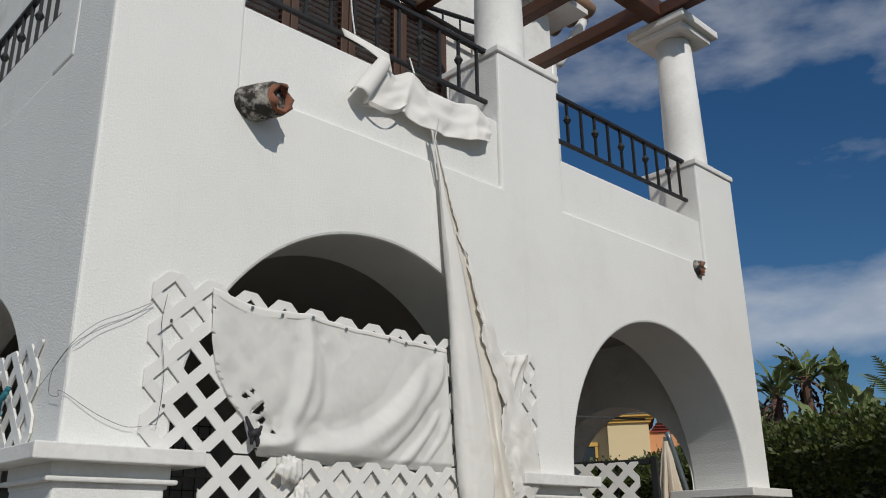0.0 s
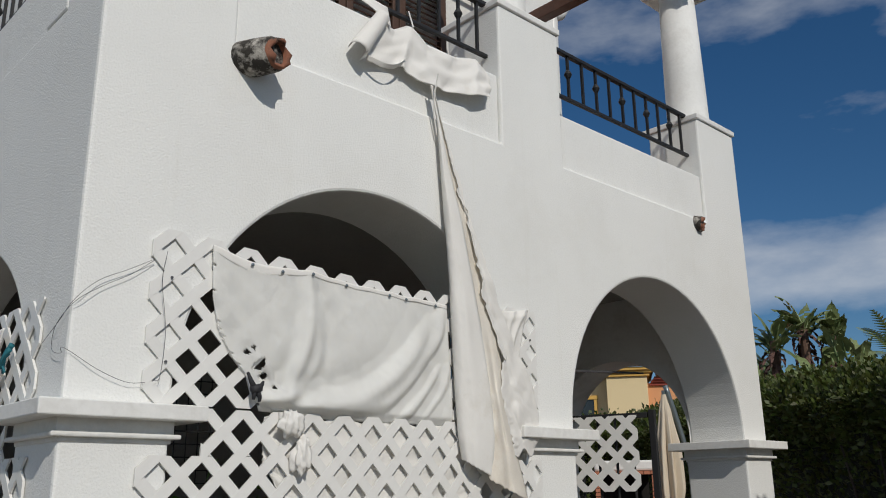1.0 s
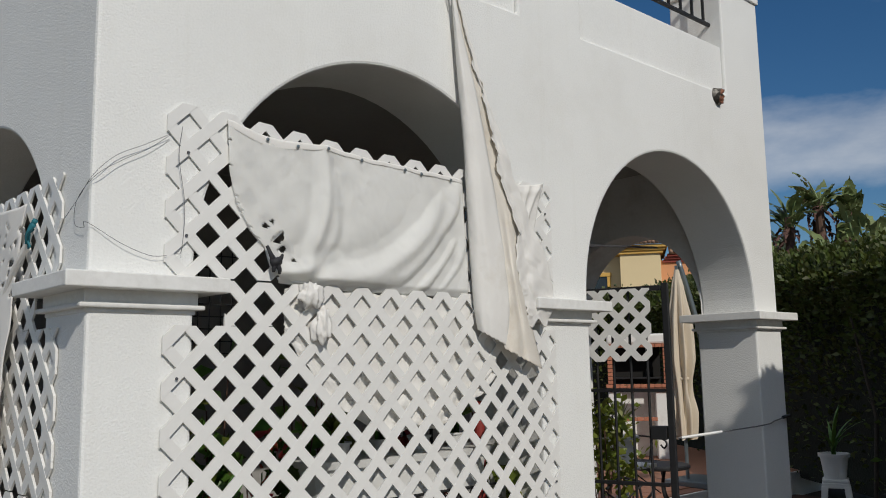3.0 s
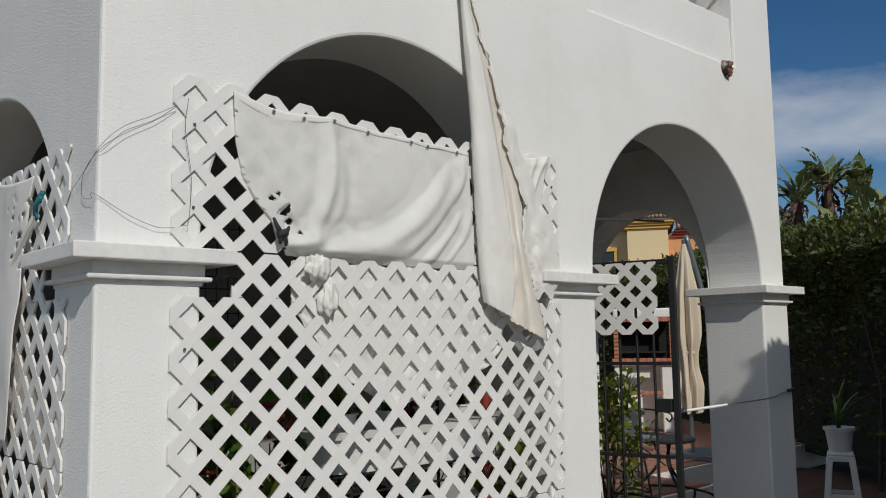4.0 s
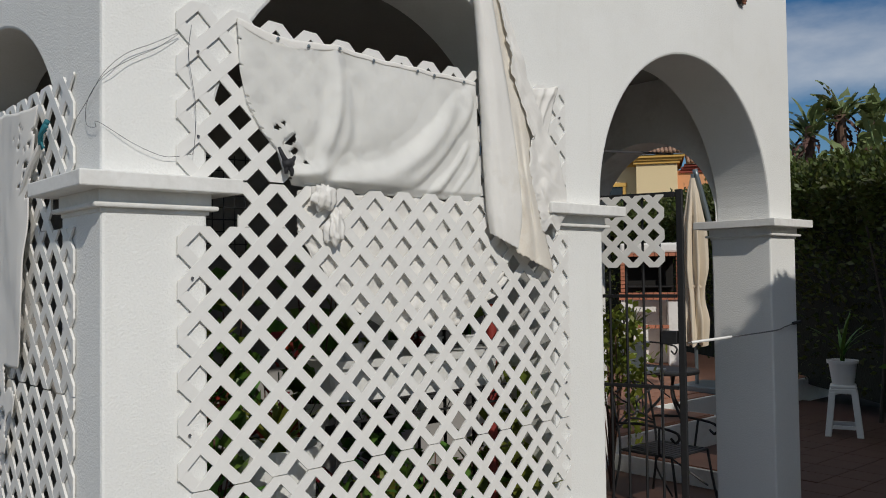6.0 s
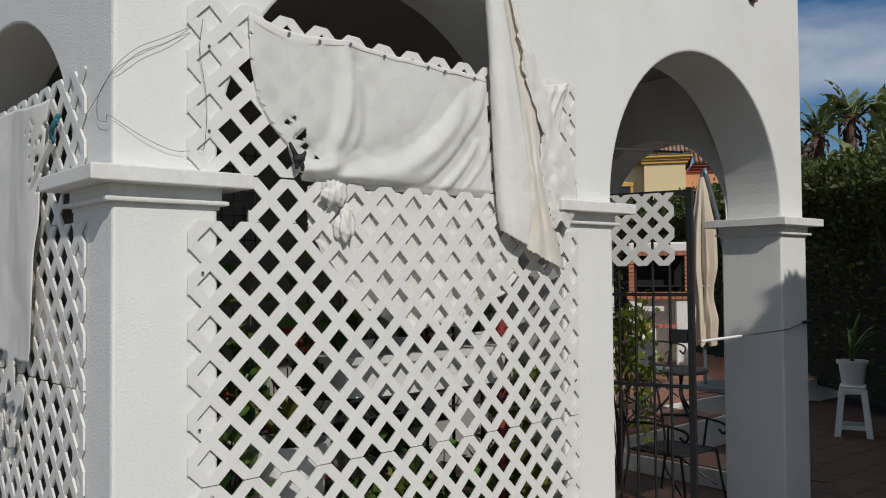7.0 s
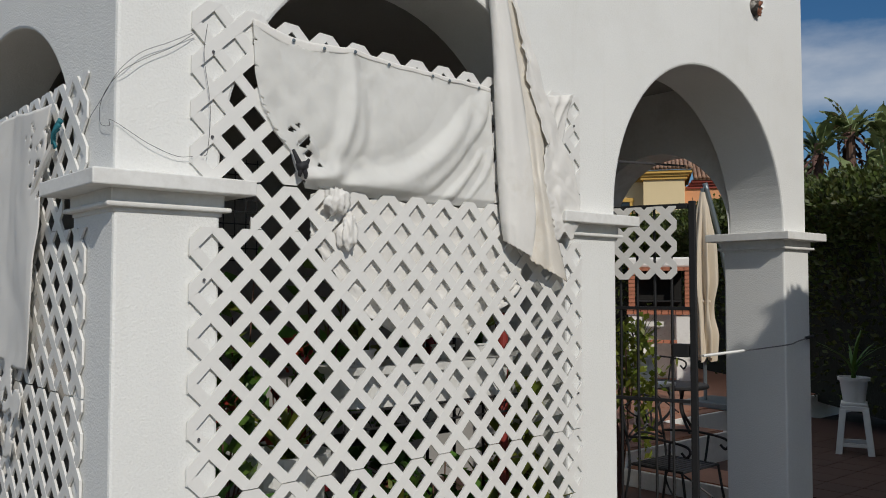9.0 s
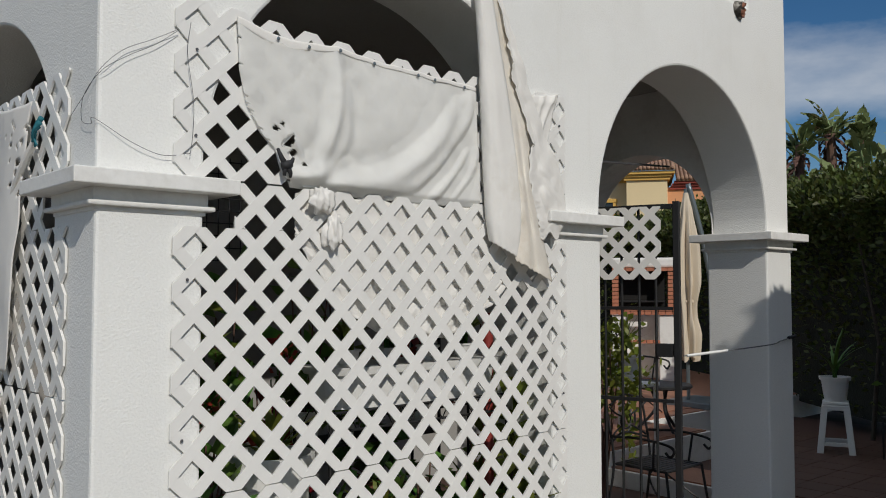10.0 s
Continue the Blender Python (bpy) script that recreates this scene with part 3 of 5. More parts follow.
FOLDS = [  # crest line of each fold, its width and its height
    ([(0.95, 2.46), (0.956, 2.31), (0.941, 2.154), (0.892, 2.018), (0.836, 1.943), (0.742, 1.921)], 0.034, 0.026),
    ([(1.006, 2.35), (1.006, 2.25), (0.995, 2.10), (0.934, 1.987), (0.864, 1.931), (0.78, 1.915)], 0.028, 0.016),
    ([(0.762, 1.91), (0.942, 1.905), (1.15, 1.925), (1.325, 1.997), (1.495, 2.129), (1.649, 2.321)], 0.055, 0.036),
    ([(1.204, 1.89), (1.383, 1.939), (1.557, 2.084), (1.686, 2.26), (1.715, 2.387)], 0.034, 0.022),
    ([(1.43, 1.856), (1.588, 1.996), (1.709, 2.156)], 0.030, 0.020),
    ([(1.57, 1.865), (1.699, 2.005), (1.756, 2.133)], 0.022, 0.014),
    ([(0.70, 2.10), (0.78, 2.02), (0.82, 1.95)], 0.016, 0.010),
]
FOLDS = [(np.array([tuple(p) for p in curve_pts([(a, b, 0) for a, b in line], 5)])[:, :2], w, h) for line, w, h in FOLDS]


def crest(x, z):
    """How far the folds stand out at a place on the sheet."""
    out = 0.0
    for line, w, h in FOLDS:
        a, d = line[:-1], line[1:] - line[:-1]
        q = np.array((x, z)) - a
        t = np.clip((q * d).sum(1) / (d * d).sum(1), 0, 1)
        e = q - t[:, None] * d
        dist = np.hypot(e[:, 0], e[:, 1])
        i = int(dist.argmin())
        along = (i + t[i]) / len(d)
        fade = min(1.0, 0.25 + 3.0 * along, 0.35 + 4.0 * (1 - along))
        out += h * fade * (math.exp(-(dist[i] / w) ** 2) - 0.35 * math.exp(-((dist[i] - 1.7 * w) / w) ** 2))
    return out


def sheet_front(u, v):
    xl, zl = interp([(0, 0.502, 2.502), (0.32, 0.509, 2.30), (0.52, 0.539, 2.183), (0.70, 0.608, 2.07), (0.80, 0.666, 2.02), (0.92, 0.70, 1.931), (1, 0.75, 1.88)], v)
    z_top = interp([(0, 2.502), (0.06, 2.480), (0.14, 2.462), (0.25, 2.459), (0.36, 2.474), (0.50, 2.452), (0.70, 2.444), (1, 2.434)], u)[0] + 0.0015 * math.sin(u * 54)
    xr = 1.752 + 0.03 * v
    x = xl + (xr - xl) * (u + (0.08 * v * u * (1 - u)))
    f = min(1.0, u / 0.30)
    z = (1 - f) * (zl + (z_top - 2.502) * (1 - v)) + f * (z_top + (1.862 - z_top) * v)
    y = -0.0215 - 0.012 * math.sin(math.pi * v) * math.sin(math.pi * min(1, u + 0.15))
    y -= crest(x, z)
    y += 0.0035 * noise.noise(Vector((x * 9, z * 9, 1.3))) + 0.006 * noise.noise(Vector((x * 4, z * 4, 7))) + 0.0012 * noise.noise(Vector((x * 38, z * 30, 4)))
    y = min(y, -0.0190)
    if v > 0.94:
        y = y + (0.004 - y) * (v - 0.94) / 0.06
    return Vector((x, y, z))


def torn(u, v):
    if u > 0.35:
        return False
    p = sheet_front(u, v)
    n = 0.012 * noise.noise(Vector((p.x * 60, p.z * 60, 2.5)))
    for cx, cz, rx, rz, lean in ((0.728, 2.060, 0.024, 0.030, 0.5), (0.748, 2.012, 0.022, 0.010, 0.2), (0.700, 2.120, 0.008, 0.012, -0.6), (0.674, 2.100, 0.014, 0.004, 0.4), (0.795, 1.972, 0.008, 0.007, 0.0)):
        dx, dz = p.x - cx, p.z - cz
        if ((dx - lean * dz) / (rx + n)) ** 2 + (dz / (rz + n)) ** 2 < 1:
            return True
    return u < 0.012 and noise.noise(Vector((1, v * 60, 0))) > 0.35


cloth("screen_cloth", 190, 90, sheet_front, THIN_CANVAS, "torn white canvas sheet pinned over the lattice in folds", hole=torn)


def hem(u, v):
    p = sheet_front(u, 0)
    return Vector((p.x, p.y - 0.0022 - 0.0008 * math.sin(v * math.pi), p.z + 0.001 - 0.034 * v * (0.6 + 0.7 * ridge(u, 0.15, 0.15)) + 0.002 * math.sin(u * 30)))


cloth("cloth_hem", 90, 4, hem, CANVAS, "folded upper hem of the white canvas sheet", "cloth hem", thick=0.0015)
for k, u in enumerate((0.135, 0.248, 0.366, 0.509, 0.705, 0.785, 0.934)):
    p = sheet_front(u, 0.03)
    bm = lathe(bmesh.new(), [(0.0045, 0), (0.0075, 0.002), (0.0075, 0.003), (0.004, 0.004)], 14, pose(p.x, p.y - 0.007, p.z, 90))
    tagged(finish("eyelet", bm, GREYPOLE), "tarnished metal eyelet in the canvas hem", "eyelet", "canvas eyelets")


def sheet_back(u, v):
    x = 0.78 + 1.20 * u
    half = abs(u - 0.55) / 0.55
    zb = 1.26 + 0.42 * half ** 2.4
    z = 1.86 + (zb - 1.86) * v
    y = 0.008 + 0.008 * math.sin(u * 15 + v * 3) * v + 0.016 * v * math.sin(math.pi * u) + 0.012 * noise.noise(Vector((u * 10, v * 8, 3))) + 0.022 * v ** 3 * (0.5 - abs(noise.noise(Vector((u * 17 + v * 5, v * 9, 6)))) * 2)
    return Vector((x, y, z + 0.012 * math.sin(u * 25)))


cloth("hanging_cloth", 90, 40, sheet_back, CANVAS, "slack white canvas bulging behind the lattice", thick=0.004)


def sheet_right(u, v):
    xr, zr = 2.345 - 0.13 * v ** 0.8, 2.492 - 0.42 * v
    xl, zl = 2.03 + 0.05 * v, 2.452 - 0.45 * v
    x, z = xl + (xr - xl) * u, zl + (zr - zl) * u - 0.010 * math.sin(math.pi * u) * (1 - v)
    y = -0.027 - 0.012 * ridge(u, 0.90 - 0.55 * v, 0.07) - 0.009 * ridge(u, 0.62 - 0.35 * v, 0.06) - 0.006 * ridge(v, 0.09, 0.05) + 0.003 * noise.noise(Vector((u * 6, v * 6, 8)))
    return Vector((x, y, z))


cloth("screen_cloth", 40, 40, sheet_right, CANVAS, "white canvas corner pinned at the edge of the lattice")


LEFT_EDGE = [(0, 1.619, 3.546), (0.11, 1.668, 3.34), (0.30, 1.693, 2.982), (0.43, 1.712, 2.754), (0.56, 1.732, 2.516), (0.79, 1.752, 2.085), (0.94, 1.773, 1.817), (1, 1.795, 1.711)]
ROLL_EDGE = [(0, 1.633, 3.548), (0.11, 1.690, 3.33), (0.20, 1.735, 3.15), (0.36, 1.826, 2.863), (0.50, 1.887, 2.597), (0.64, 1.948, 2.328), (0.78, 2.011, 2.054), (0.90, 2.033, 1.831), (1, 2.008, 1.629)]
TORN_EDGE = [(0, 1.640, 3.548), (0.11, 1.707, 3.325), (0.20, 1.763, 3.151), (0.34, 1.873, 2.874), (0.49, 1.959, 2.576), (0.56, 1.982, 2.445), (0.63, 2.063, 2.309), (0.70, 2.095, 2.187), (0.79, 2.076, 2.014), (0.88, 2.108, 1.88), (1, 2.16, 1.745)]
ROLL_FOOT = [(0, 1.640, 3.548), (0.11, 1.707, 3.325), (0.20, 1.763, 3.151), (0.34, 1.880, 2.874), (0.49, 1.970, 2.576), (0.63, 2.075, 2.309), (0.77, 2.10, 2.014), (0.86, 2.16, 1.80), (1, 2.25, 1.519)]
OUTER_EDGE = [(0, 1.645, 3.550), (0.11, 1.712, 3.328), (0.20, 1.790, 3.16), (0.34, 1.890, 2.876), (0.47, 2.0, 2.674), (0.59, 2.097, 2.451), (0.68, 2.181, 2.289), (0.77, 2.284, 2.137), (0.84, 2.336, 2.024), (0.94, 2.361, 1.836), (1, 2.30, 1.750)]


def between(a, b, u, v):
    xa, za = interp(a, v)
    xb, zb = interp(b, v)
    return xa + (xb - xa) * u, za + (zb - za) * u, math.hypot(xb - xa, zb - za)


def stand_out(x, y, z):
    """The strip twists as it swells: what stands out also swings back."""
    return Vector((x + (y + 0.06) * 1.04, y, z + (y + 0.06) * 0.28 * (z - 1.49)))


def drape_front(u, v):
    """The broad outer fold: rises from the wall and turns back along its inner edge."""
    x, z, w = between(LEFT_EDGE, ROLL_EDGE, u, v)
    lift = (0.012 + 0.24 * w) * math.sin(0.5 * math.pi * min(1, u / 0.62)) ** 0.75
    if u > 0.9:
        lift *= 1 - 0.4 * ((u - 0.9) / 0.1) ** 2
    y = -0.034 - lift - 0.02 * w * ridge(u, 0.30 + 0.15 * v, 0.08) * (1 - v) + 0.018 * w * ridge(u, 0.52 - 0.2 * v, 0.10)
    y += 0.03 * w * noise.noise(Vector((u * 2.5, v * 5, 2))) + 0.006 * w * noise.noise(Vector((x * 30, z * 30, 5)))
    z -= 0.002 * v ** 30 * math.sin(u * 46)
    return stand_out(x, min(y, -0.030), z)


def drape_inner(u, v):
    """The inside of the strip, shaded by the outer fold, and the roll that it ends in."""
    x, z, w = between(ROLL_EDGE, ROLL_FOOT, u, v)
    x -= 0.035 * (1 - u) * min(1, v * 4)
    roll_out = max(0.0, min(1.0, (v - 0.58) / 0.22))
    y = -0.034 - 0.03 * (1 - u) * min(1, v * 3) - roll_out * (0.065 * math.sin(math.pi * min(1, 0.12 + u * 0.85)) ** 0.7) + 0.014 * roll_out * ridge(u, 0.5, 0.10)
    y += 0.010 * noise.noise(Vector((u * 3, v * 16, 6)))
    z -= 0.02 * v ** 14 * abs(noise.noise(Vector((u * 9, 0, 0))))
    return stand_out(x, min(y, -0.030), z)


def drape_flap(u, v):
    """The loose outer half with a ragged torn edge that curls forward."""
    x, z, w = between(TORN_EDGE, OUTER_EDGE, u, v)
    rag = 0.036 * noise.noise(Vector((1, v * 24, 0))) + 0.020 * noise.noise(Vector((5, v * 80, 0)))
    x += rag * (1 - u) ** 3 * min(1, v * 3)
    y = -0.036 - 0.020 * min(1, v * 2) - (0.008 + 0.05 * w) * ridge(u, 0.04, 0.16) - 0.06 * w * ridge(u, 0.55, 0.25)
    y += 0.009 * (0.2 + v) * noise.noise(Vector((x * 13, z * 11, 9))) + 0.006 * v * (0.5 - abs(noise.noise(Vector((x * 16 + z * 9, z * 12, 3)))) * 2)
    x += 0.016 * noise.noise(Vector((3, v * 22, 0))) * u
    z -= 0.02 * v ** 12 * math.sin(u * 9)
    return stand_out(x, min(y, -0.030), z)


dr = thing("hanging_drape", (0, 0, 0), "long torn white canvas strip hanging gathered from the terrace railing", "cloth")
for nm, fn, nn, fabric in (("outer_fold", drape_front, 44, CANVAS), ("inner_fold", drape_inner, 30, INNER_CANVAS), ("torn_flap", drape_flap, 54, CANVAS)):
    o = cloth(nm, nn, 190, fn, fabric, "", "", thick=0.002)
    o.parent = dr


SCARF_ROWS = [(0, 1.36, 3.87, 1.20, 3.545), (0.15, 1.46, 3.85, 1.35, 3.585), (0.27, 1.57, 3.915, 1.45, 3.60), (0.42, 1.69, 3.85, 1.565, 3.565),
              (0.60, 1.866, 3.845, 1.735, 3.568), (0.82, 2.035, 3.895, 1.945, 3.60), (0.93, 2.11, 3.86, 2.04, 3.625), (1, 2.145, 3.81, 2.09, 3.64)]


def scarf(u, v):
    x, zt, xb, zb = interp(SCARF_ROWS, u)
    drop = v
    y = 0.012 - (0.022 + 0.035 * u) * v - (0.012 * math.sin(u * 15 + 1) + 0.002 * math.sin(u * 37)) * v - 0.03 * (ridge(u, 0.28, 0.035) + 0.7 * ridge(u, 0.83, 0.04)) * v + 0.05 * max(0, 0.12 - v) / 0.12
    y += 0.015 * noise.noise(Vector((u * 8, v * 4, 9)))
    return Vector((x + (xb - x) * v, y, zt + (zb - zt) * drop))


def tongue(u, v):
    return Vector((1.13 + 0.25 * v + 0.02 * u, 0.06 - 0.07 * v - 0.03 * u * math.sin(3 * v), 3.99 - 0.08 * v - (0.04 + 0.07 * v) * u))


def roll(u, v):
    a = 1.35 * math.pi * u - 0.4
    r = 0.040 + 0.012 * v
    c = Vector((1.335, -0.025, 3.835)).lerp(Vector((1.175, -0.040, 3.585)), v)
    return c + Vector((r * math.cos(a) * 0.8, -r * math.sin(a), r * math.cos(a) * -0.5))


cloth("cloth_fold", 10, 20, tongue, CANVAS, "narrow fold of white canvas along the railing foot")
cloth("cloth_fold", 24, 16, roll, CANVAS, "curled flap of white canvas below the railing")
cloth("draped_cloth", 110, 36, scarf, CANVAS, "white canvas scrap slung over the terrace railing")


def tail(u, v):
    return Vector((1.22 + 0.24 * v + 0.02 * u, -0.02 - 0.025 * math.sin(math.pi * v) - 0.02 * u, 3.575 - 0.035 * math.sin(math.pi * v) + 0.05 * v ** 3 + 0.028 * u * (0.3 + v)))


cloth("cloth_tail", 8, 24, tail, CANVAS, "narrow dangling strip of white canvas")
for pts in ([(1.19, 0.08, 4.30), (1.192, 0.06, 4.12), (1.20, 0.04, 3.97)], [(1.60, 0.08, 4.02), (1.588, 0.03, 3.90)],
            [(1.640, -0.10, 3.60), (1.652, -0.05, 3.45), (1.690, -0.03, 3.30)]):
    tagged(finish("cord", tube(bmesh.new(), curve_pts(pts, 6), 0.004, 6), CANVAS), "thin white cord holding the canvas", "cord", "canvas cords")


# knotted cloth pushed through the lattice, and the dark tie beside it
def crumple(name, c, r, mat, label, amp, cat, seed, parent=None):
    bm = bmesh.new()
    bmesh.ops.create_icosphere(bm, subdivisions=4, radius=1)
    for v in bm.verts:
        q = Vector((v.co.x * 2.2, v.co.y * 1.2, v.co.z * 0.9)) + Vector((seed, 0, 0))
        d = 1 + amp * 0.8 * noise.noise(q * 1.1) - amp * 0.7 * abs(noise.noise(q * 2.3))
        v.co = Vector((v.co.x * r[0] * d, v.co.y * r[1] * d, v.co.z * r[2] * d)) + Vector(c)
    return tagged(finish(name, bm, mat, smooth=True), label, cat)


crumple("knotted_cloth", (0.870, -0.045, 1.835), (0.062, 0.035, 0.055), CANVAS, "knotted white cloth bunched through the lattice", 0.5, "cloth", 3)
crumple("knotted_cloth", (0.930, -0.04, 1.715), (0.045, 0.03, 0.075), CANVAS, "crumpled white cloth end poking from the lattice", 0.6, "cloth", 8)
tie = thing("dark_tie", (0.700, -0.048, 1.957), "knotted black rag tied to the lattice", "rag")
part("knot", tube(bmesh.new(), [(-0.018, -0.002, -0.006), (0, -0.008, 0), (0.018, -0.002, 0.006)], 0.017, 8), BLACKCLOTH, tie, smooth=True)
for pts in ([(0, 0, 0), (-0.022, -0.006, 0.028), (-0.036, 0, 0.062)], [(0, 0, 0), (0.020, -0.008, 0.014), (0.034, 0, 0.030)],
            [(0, 0, 0), (-0.008, -0.006, -0.022), (-0.006, 0, -0.040)], [(0, 0, 0), (0.016, -0.006, -0.026), (0.020, 0, -0.046)]):
    part("tail", tube(bmesh.new(), curve_pts(pts, 5), 0.013, 7, 0.006), BLACKCLOTH, tie, smooth=True)


# side cloth over the other lattice
def side_cloth(u, v):
    y = interp([(0, 0.56), (0.22, 0.67), (0.56, 0.737), (0.78, 0.85), (1, 1.02)], v)[0] + 1.9 * u + 0.006 * math.sin(v * 34)
    z = 2.195 - 0.012 * math.sin(u * 16) + 0.10 * u - 1.45 * v
    x = -0.040 - 0.006 * math.sin(u * 14 + v * 3) - 0.016 * noise.noise(Vector((u * 5, v * 3, 0))) - 0.006 * noise.noise(Vector((u * 18, v * 9, 4)))
    return Vector((x, y, z))


cloth("side_cloth", 130, 120, side_cloth, CANVAS, "ragged white canvas hanging over the side lattice",
      hole=lambda u, v: (u < 0.14 and 0.03 < v < 0.24 and noise.noise(Vector((u * 46 + v * 40, v * 36, 9))) > 0.27 + u * 2) or v > 0.72 and noise.noise(Vector((u * 16, v * 14, 4))) > 0.05 or (v > 0.985 and noise.noise(Vector((u * 30, 1, 1))) > -0.1))
rag = thing("teal_rag", (-0.035, 0.50, 2.07), "twisted teal rag tied to the side lattice", "rag")
for pts, r0 in (([(0, -0.035, 0.050), (-0.012, -0.008, 0.014), (-0.006, 0.02, -0.02), (0, 0.036, -0.052)], 0.011), ([(-0.006, -0.04, 0.03), (-0.020, -0.01, 0.0), (-0.012, 0.03, -0.035)], 0.009), ([(0.0, -0.006, 0.02), (-0.014, 0.02, -0.008), (0.0, 0.012, -0.05)], 0.008)):
    part("strand", tube(bmesh.new(), curve_pts(pts, 6), r0, 7, 0.004), BLUECLOTH, rag, smooth=True)
tagged(finish("cord", tube(bmesh.new(), curve_pts([(-0.035, 0.54, 2.04), (-0.045, 0.66, 1.95), (-0.04, 0.78, 1.86)], 8), 0.014, 8), CANVAS), "twisted white cloth strip tied to the side lattice", "cloth strip")

# ---- loose wires on the corner pillar ----
for pts in ([(0.271, -0.02, 2.404), (0.177, -0.02, 2.349), (0.078, -0.02, 2.295), (0.002, -0.02, 2.218), (-0.012, 0.077, 2.150), (-0.012, 0.215, 2.093)],
            [(0.271, -0.02, 2.40), (0.19, -0.02, 2.335), (0.09, -0.02, 2.275), (0.002, -0.025, 2.208), (-0.014, 0.09, 2.14), (-0.012, 0.11, 2.06), (-0.012, 0.02, 2.035), (-0.012, -0.005, 2.05), (0.102, -0.02, 1.985), (0.204, -0.02, 1.95), (0.271, -0.02, 1.953)],
            [(0.314, -0.03, 2.438), (0.303, -0.03, 2.322), (0.329, -0.03, 2.14), (0.321, -0.03, 1.98), (0.30, -0.03, 1.96)]):
    tagged(finish("loose_wire", tube(bmesh.new(), curve_pts(pts, 10), 0.0010, 6), WIRE), "thin grey wire looped round the corner pillar", "wire", "loose wires")

# ---- the iron gate in the second arch ----
gate = thing("iron_gate", (4.05, 0.37, 0), "black iron bar gate standing open in the archway", "gate", turn=109.3)
GL = 0.86          # the leaf runs back from its post into the porch
part("post", boxes(((-0.022, -0.022, FZ), (0.022, 0.022, 2.085)), bev=0.004), IRON, gate)
part("post", boxes(((GL - 0.02, -0.02, FZ + 0.03), (GL + 0.02, 0.02, 2.07)), bev=0.004), IRON, gate)
part("top_rail", boxes(((0.03, -0.018, 2.035), (GL, 0.018, 2.07)), bev=0.003), IRON, gate)
for z in (1.35, 0.72):
    part("cross_rail", boxes(((0.03, -0.012, z - 0.012), (GL, 0.012, z + 0.012)), bev=0.002), IRON, gate)
for x in (0.145, 0.262, 0.385, 0.505, 0.625, 0.745):
    part("bar", bar((x, 0, FZ + 0.05), (x, 0, 2.04), 0.010, 8), IRON, gate)
part("bottom_rail", boxes(((0.03, -0.015, FZ + 0.05), (GL, 0.015, FZ + 0.09))), IRON, gate)
part("latch", boxes(((0.03, -0.03, 1.02), (0.14, 0.03, 1.11)), bev=0.004), IRON, gate)
lattice("lattice_offcut", pose(4.05, 0.37, 0, 0, 0, 109.3) @ pose(0, 0.03, 0), [(0.10, 0.80, 1.55, 2.055)], 0.149, 0.15, 0.10 + 0.0745, 1.55, "offcut of white lattice tied to the iron gate", 0.046)
# spiked strip up the middle pillar
strip = thing("spiked_strip", (2.745, 0.10, 0), "strip of curved iron spikes up the pillar side", "spikes")
part("rail", bar((0, 0, 0.3), (0, 0, 1.35), 0.006), IRON, strip)
for k in range(24):
    z = 0.33 + k * 0.042
    part("spike", lathe(bmesh.new(), [(0.011, 0), (0.001, 0.05)], 6, pose(0, 0, z, 90, 0, 60)), IRON, strip)
tagged(finish("tie_cord", tube(bmesh.new(), curve_pts([(4.07, 0.34, 1.03), (4.30, 0.18, 1.06), (4.59, -0.012, 1.10), (4.75, -0.012, 1.12), (4.962, -0.012, 1.145)], 8), 0.0045, 6), ROPE), "grey cord tied from the gate to the pillar", "cord")
tagged(finish("cord_sleeve", tube(bmesh.new(), [(4.09, 0.325, 1.032), (4.33, 0.16, 1.064)], 0.010, 8), PLASTIC), "white tube sleeve on the gate cord", "sleeve")
tagged(finish("cord_hook", tube(bmesh.new(), [(4.86, -0.016, 1.138), (4.962, -0.016, 1.147)], 0.012, 8), BLACKCLOTH), "dark knot of the cord at the pillar", "knot")
tagged(finish("archway_cable", tube(bmesh.new(), [(2.75, T + 0.02, 2.26), (4.59, T + 0.35, 2.42)], 0.008, 6), WIRE), "thin cable strung inside the archway", "cable")


# ---- hedges and plants ----
def leaf_cloud(points, normals, size, rng, flat=0.5):
    """Loose leaves round points, as vertices and faces: each a bent pointed leaf."""
    verts, faces = [], []
    for p, nrm in zip(points, normals):
        d = Vector(rng.normal(size=3)).normalized() * (1 - flat) + nrm * flat + Vector((0, 0, 0.25))
        d.normalize()
        s = d.cross(Vector(rng.normal(size=3))).normalized()
        L = size * rng.uniform(0.6, 1.4)
        w = L * rng.uniform(0.22, 0.34)
        i = len(verts)
        mid = p + d * L * 0.5
        drop = Vector((0, 0, -0.12 * L))
        verts += [p, mid + s * w, p + d * L + drop, mid - s * w]
        faces += [(i, i + 1, i + 2), (i, i + 2, i + 3)]
    return verts, faces


def raw(name, verts, faces, mat, parent=None, smooth=False):
    me = bpy.data.meshes.new(name)
    me.from_pydata([tuple(v) for v in verts], [], faces)
    me.materials.append(mat)
    if smooth:
        me.polygons.foreach_set("use_smooth", [True] * len(me.polygons))
    ob = new(name, me)
    ob.parent = parent
    return ob


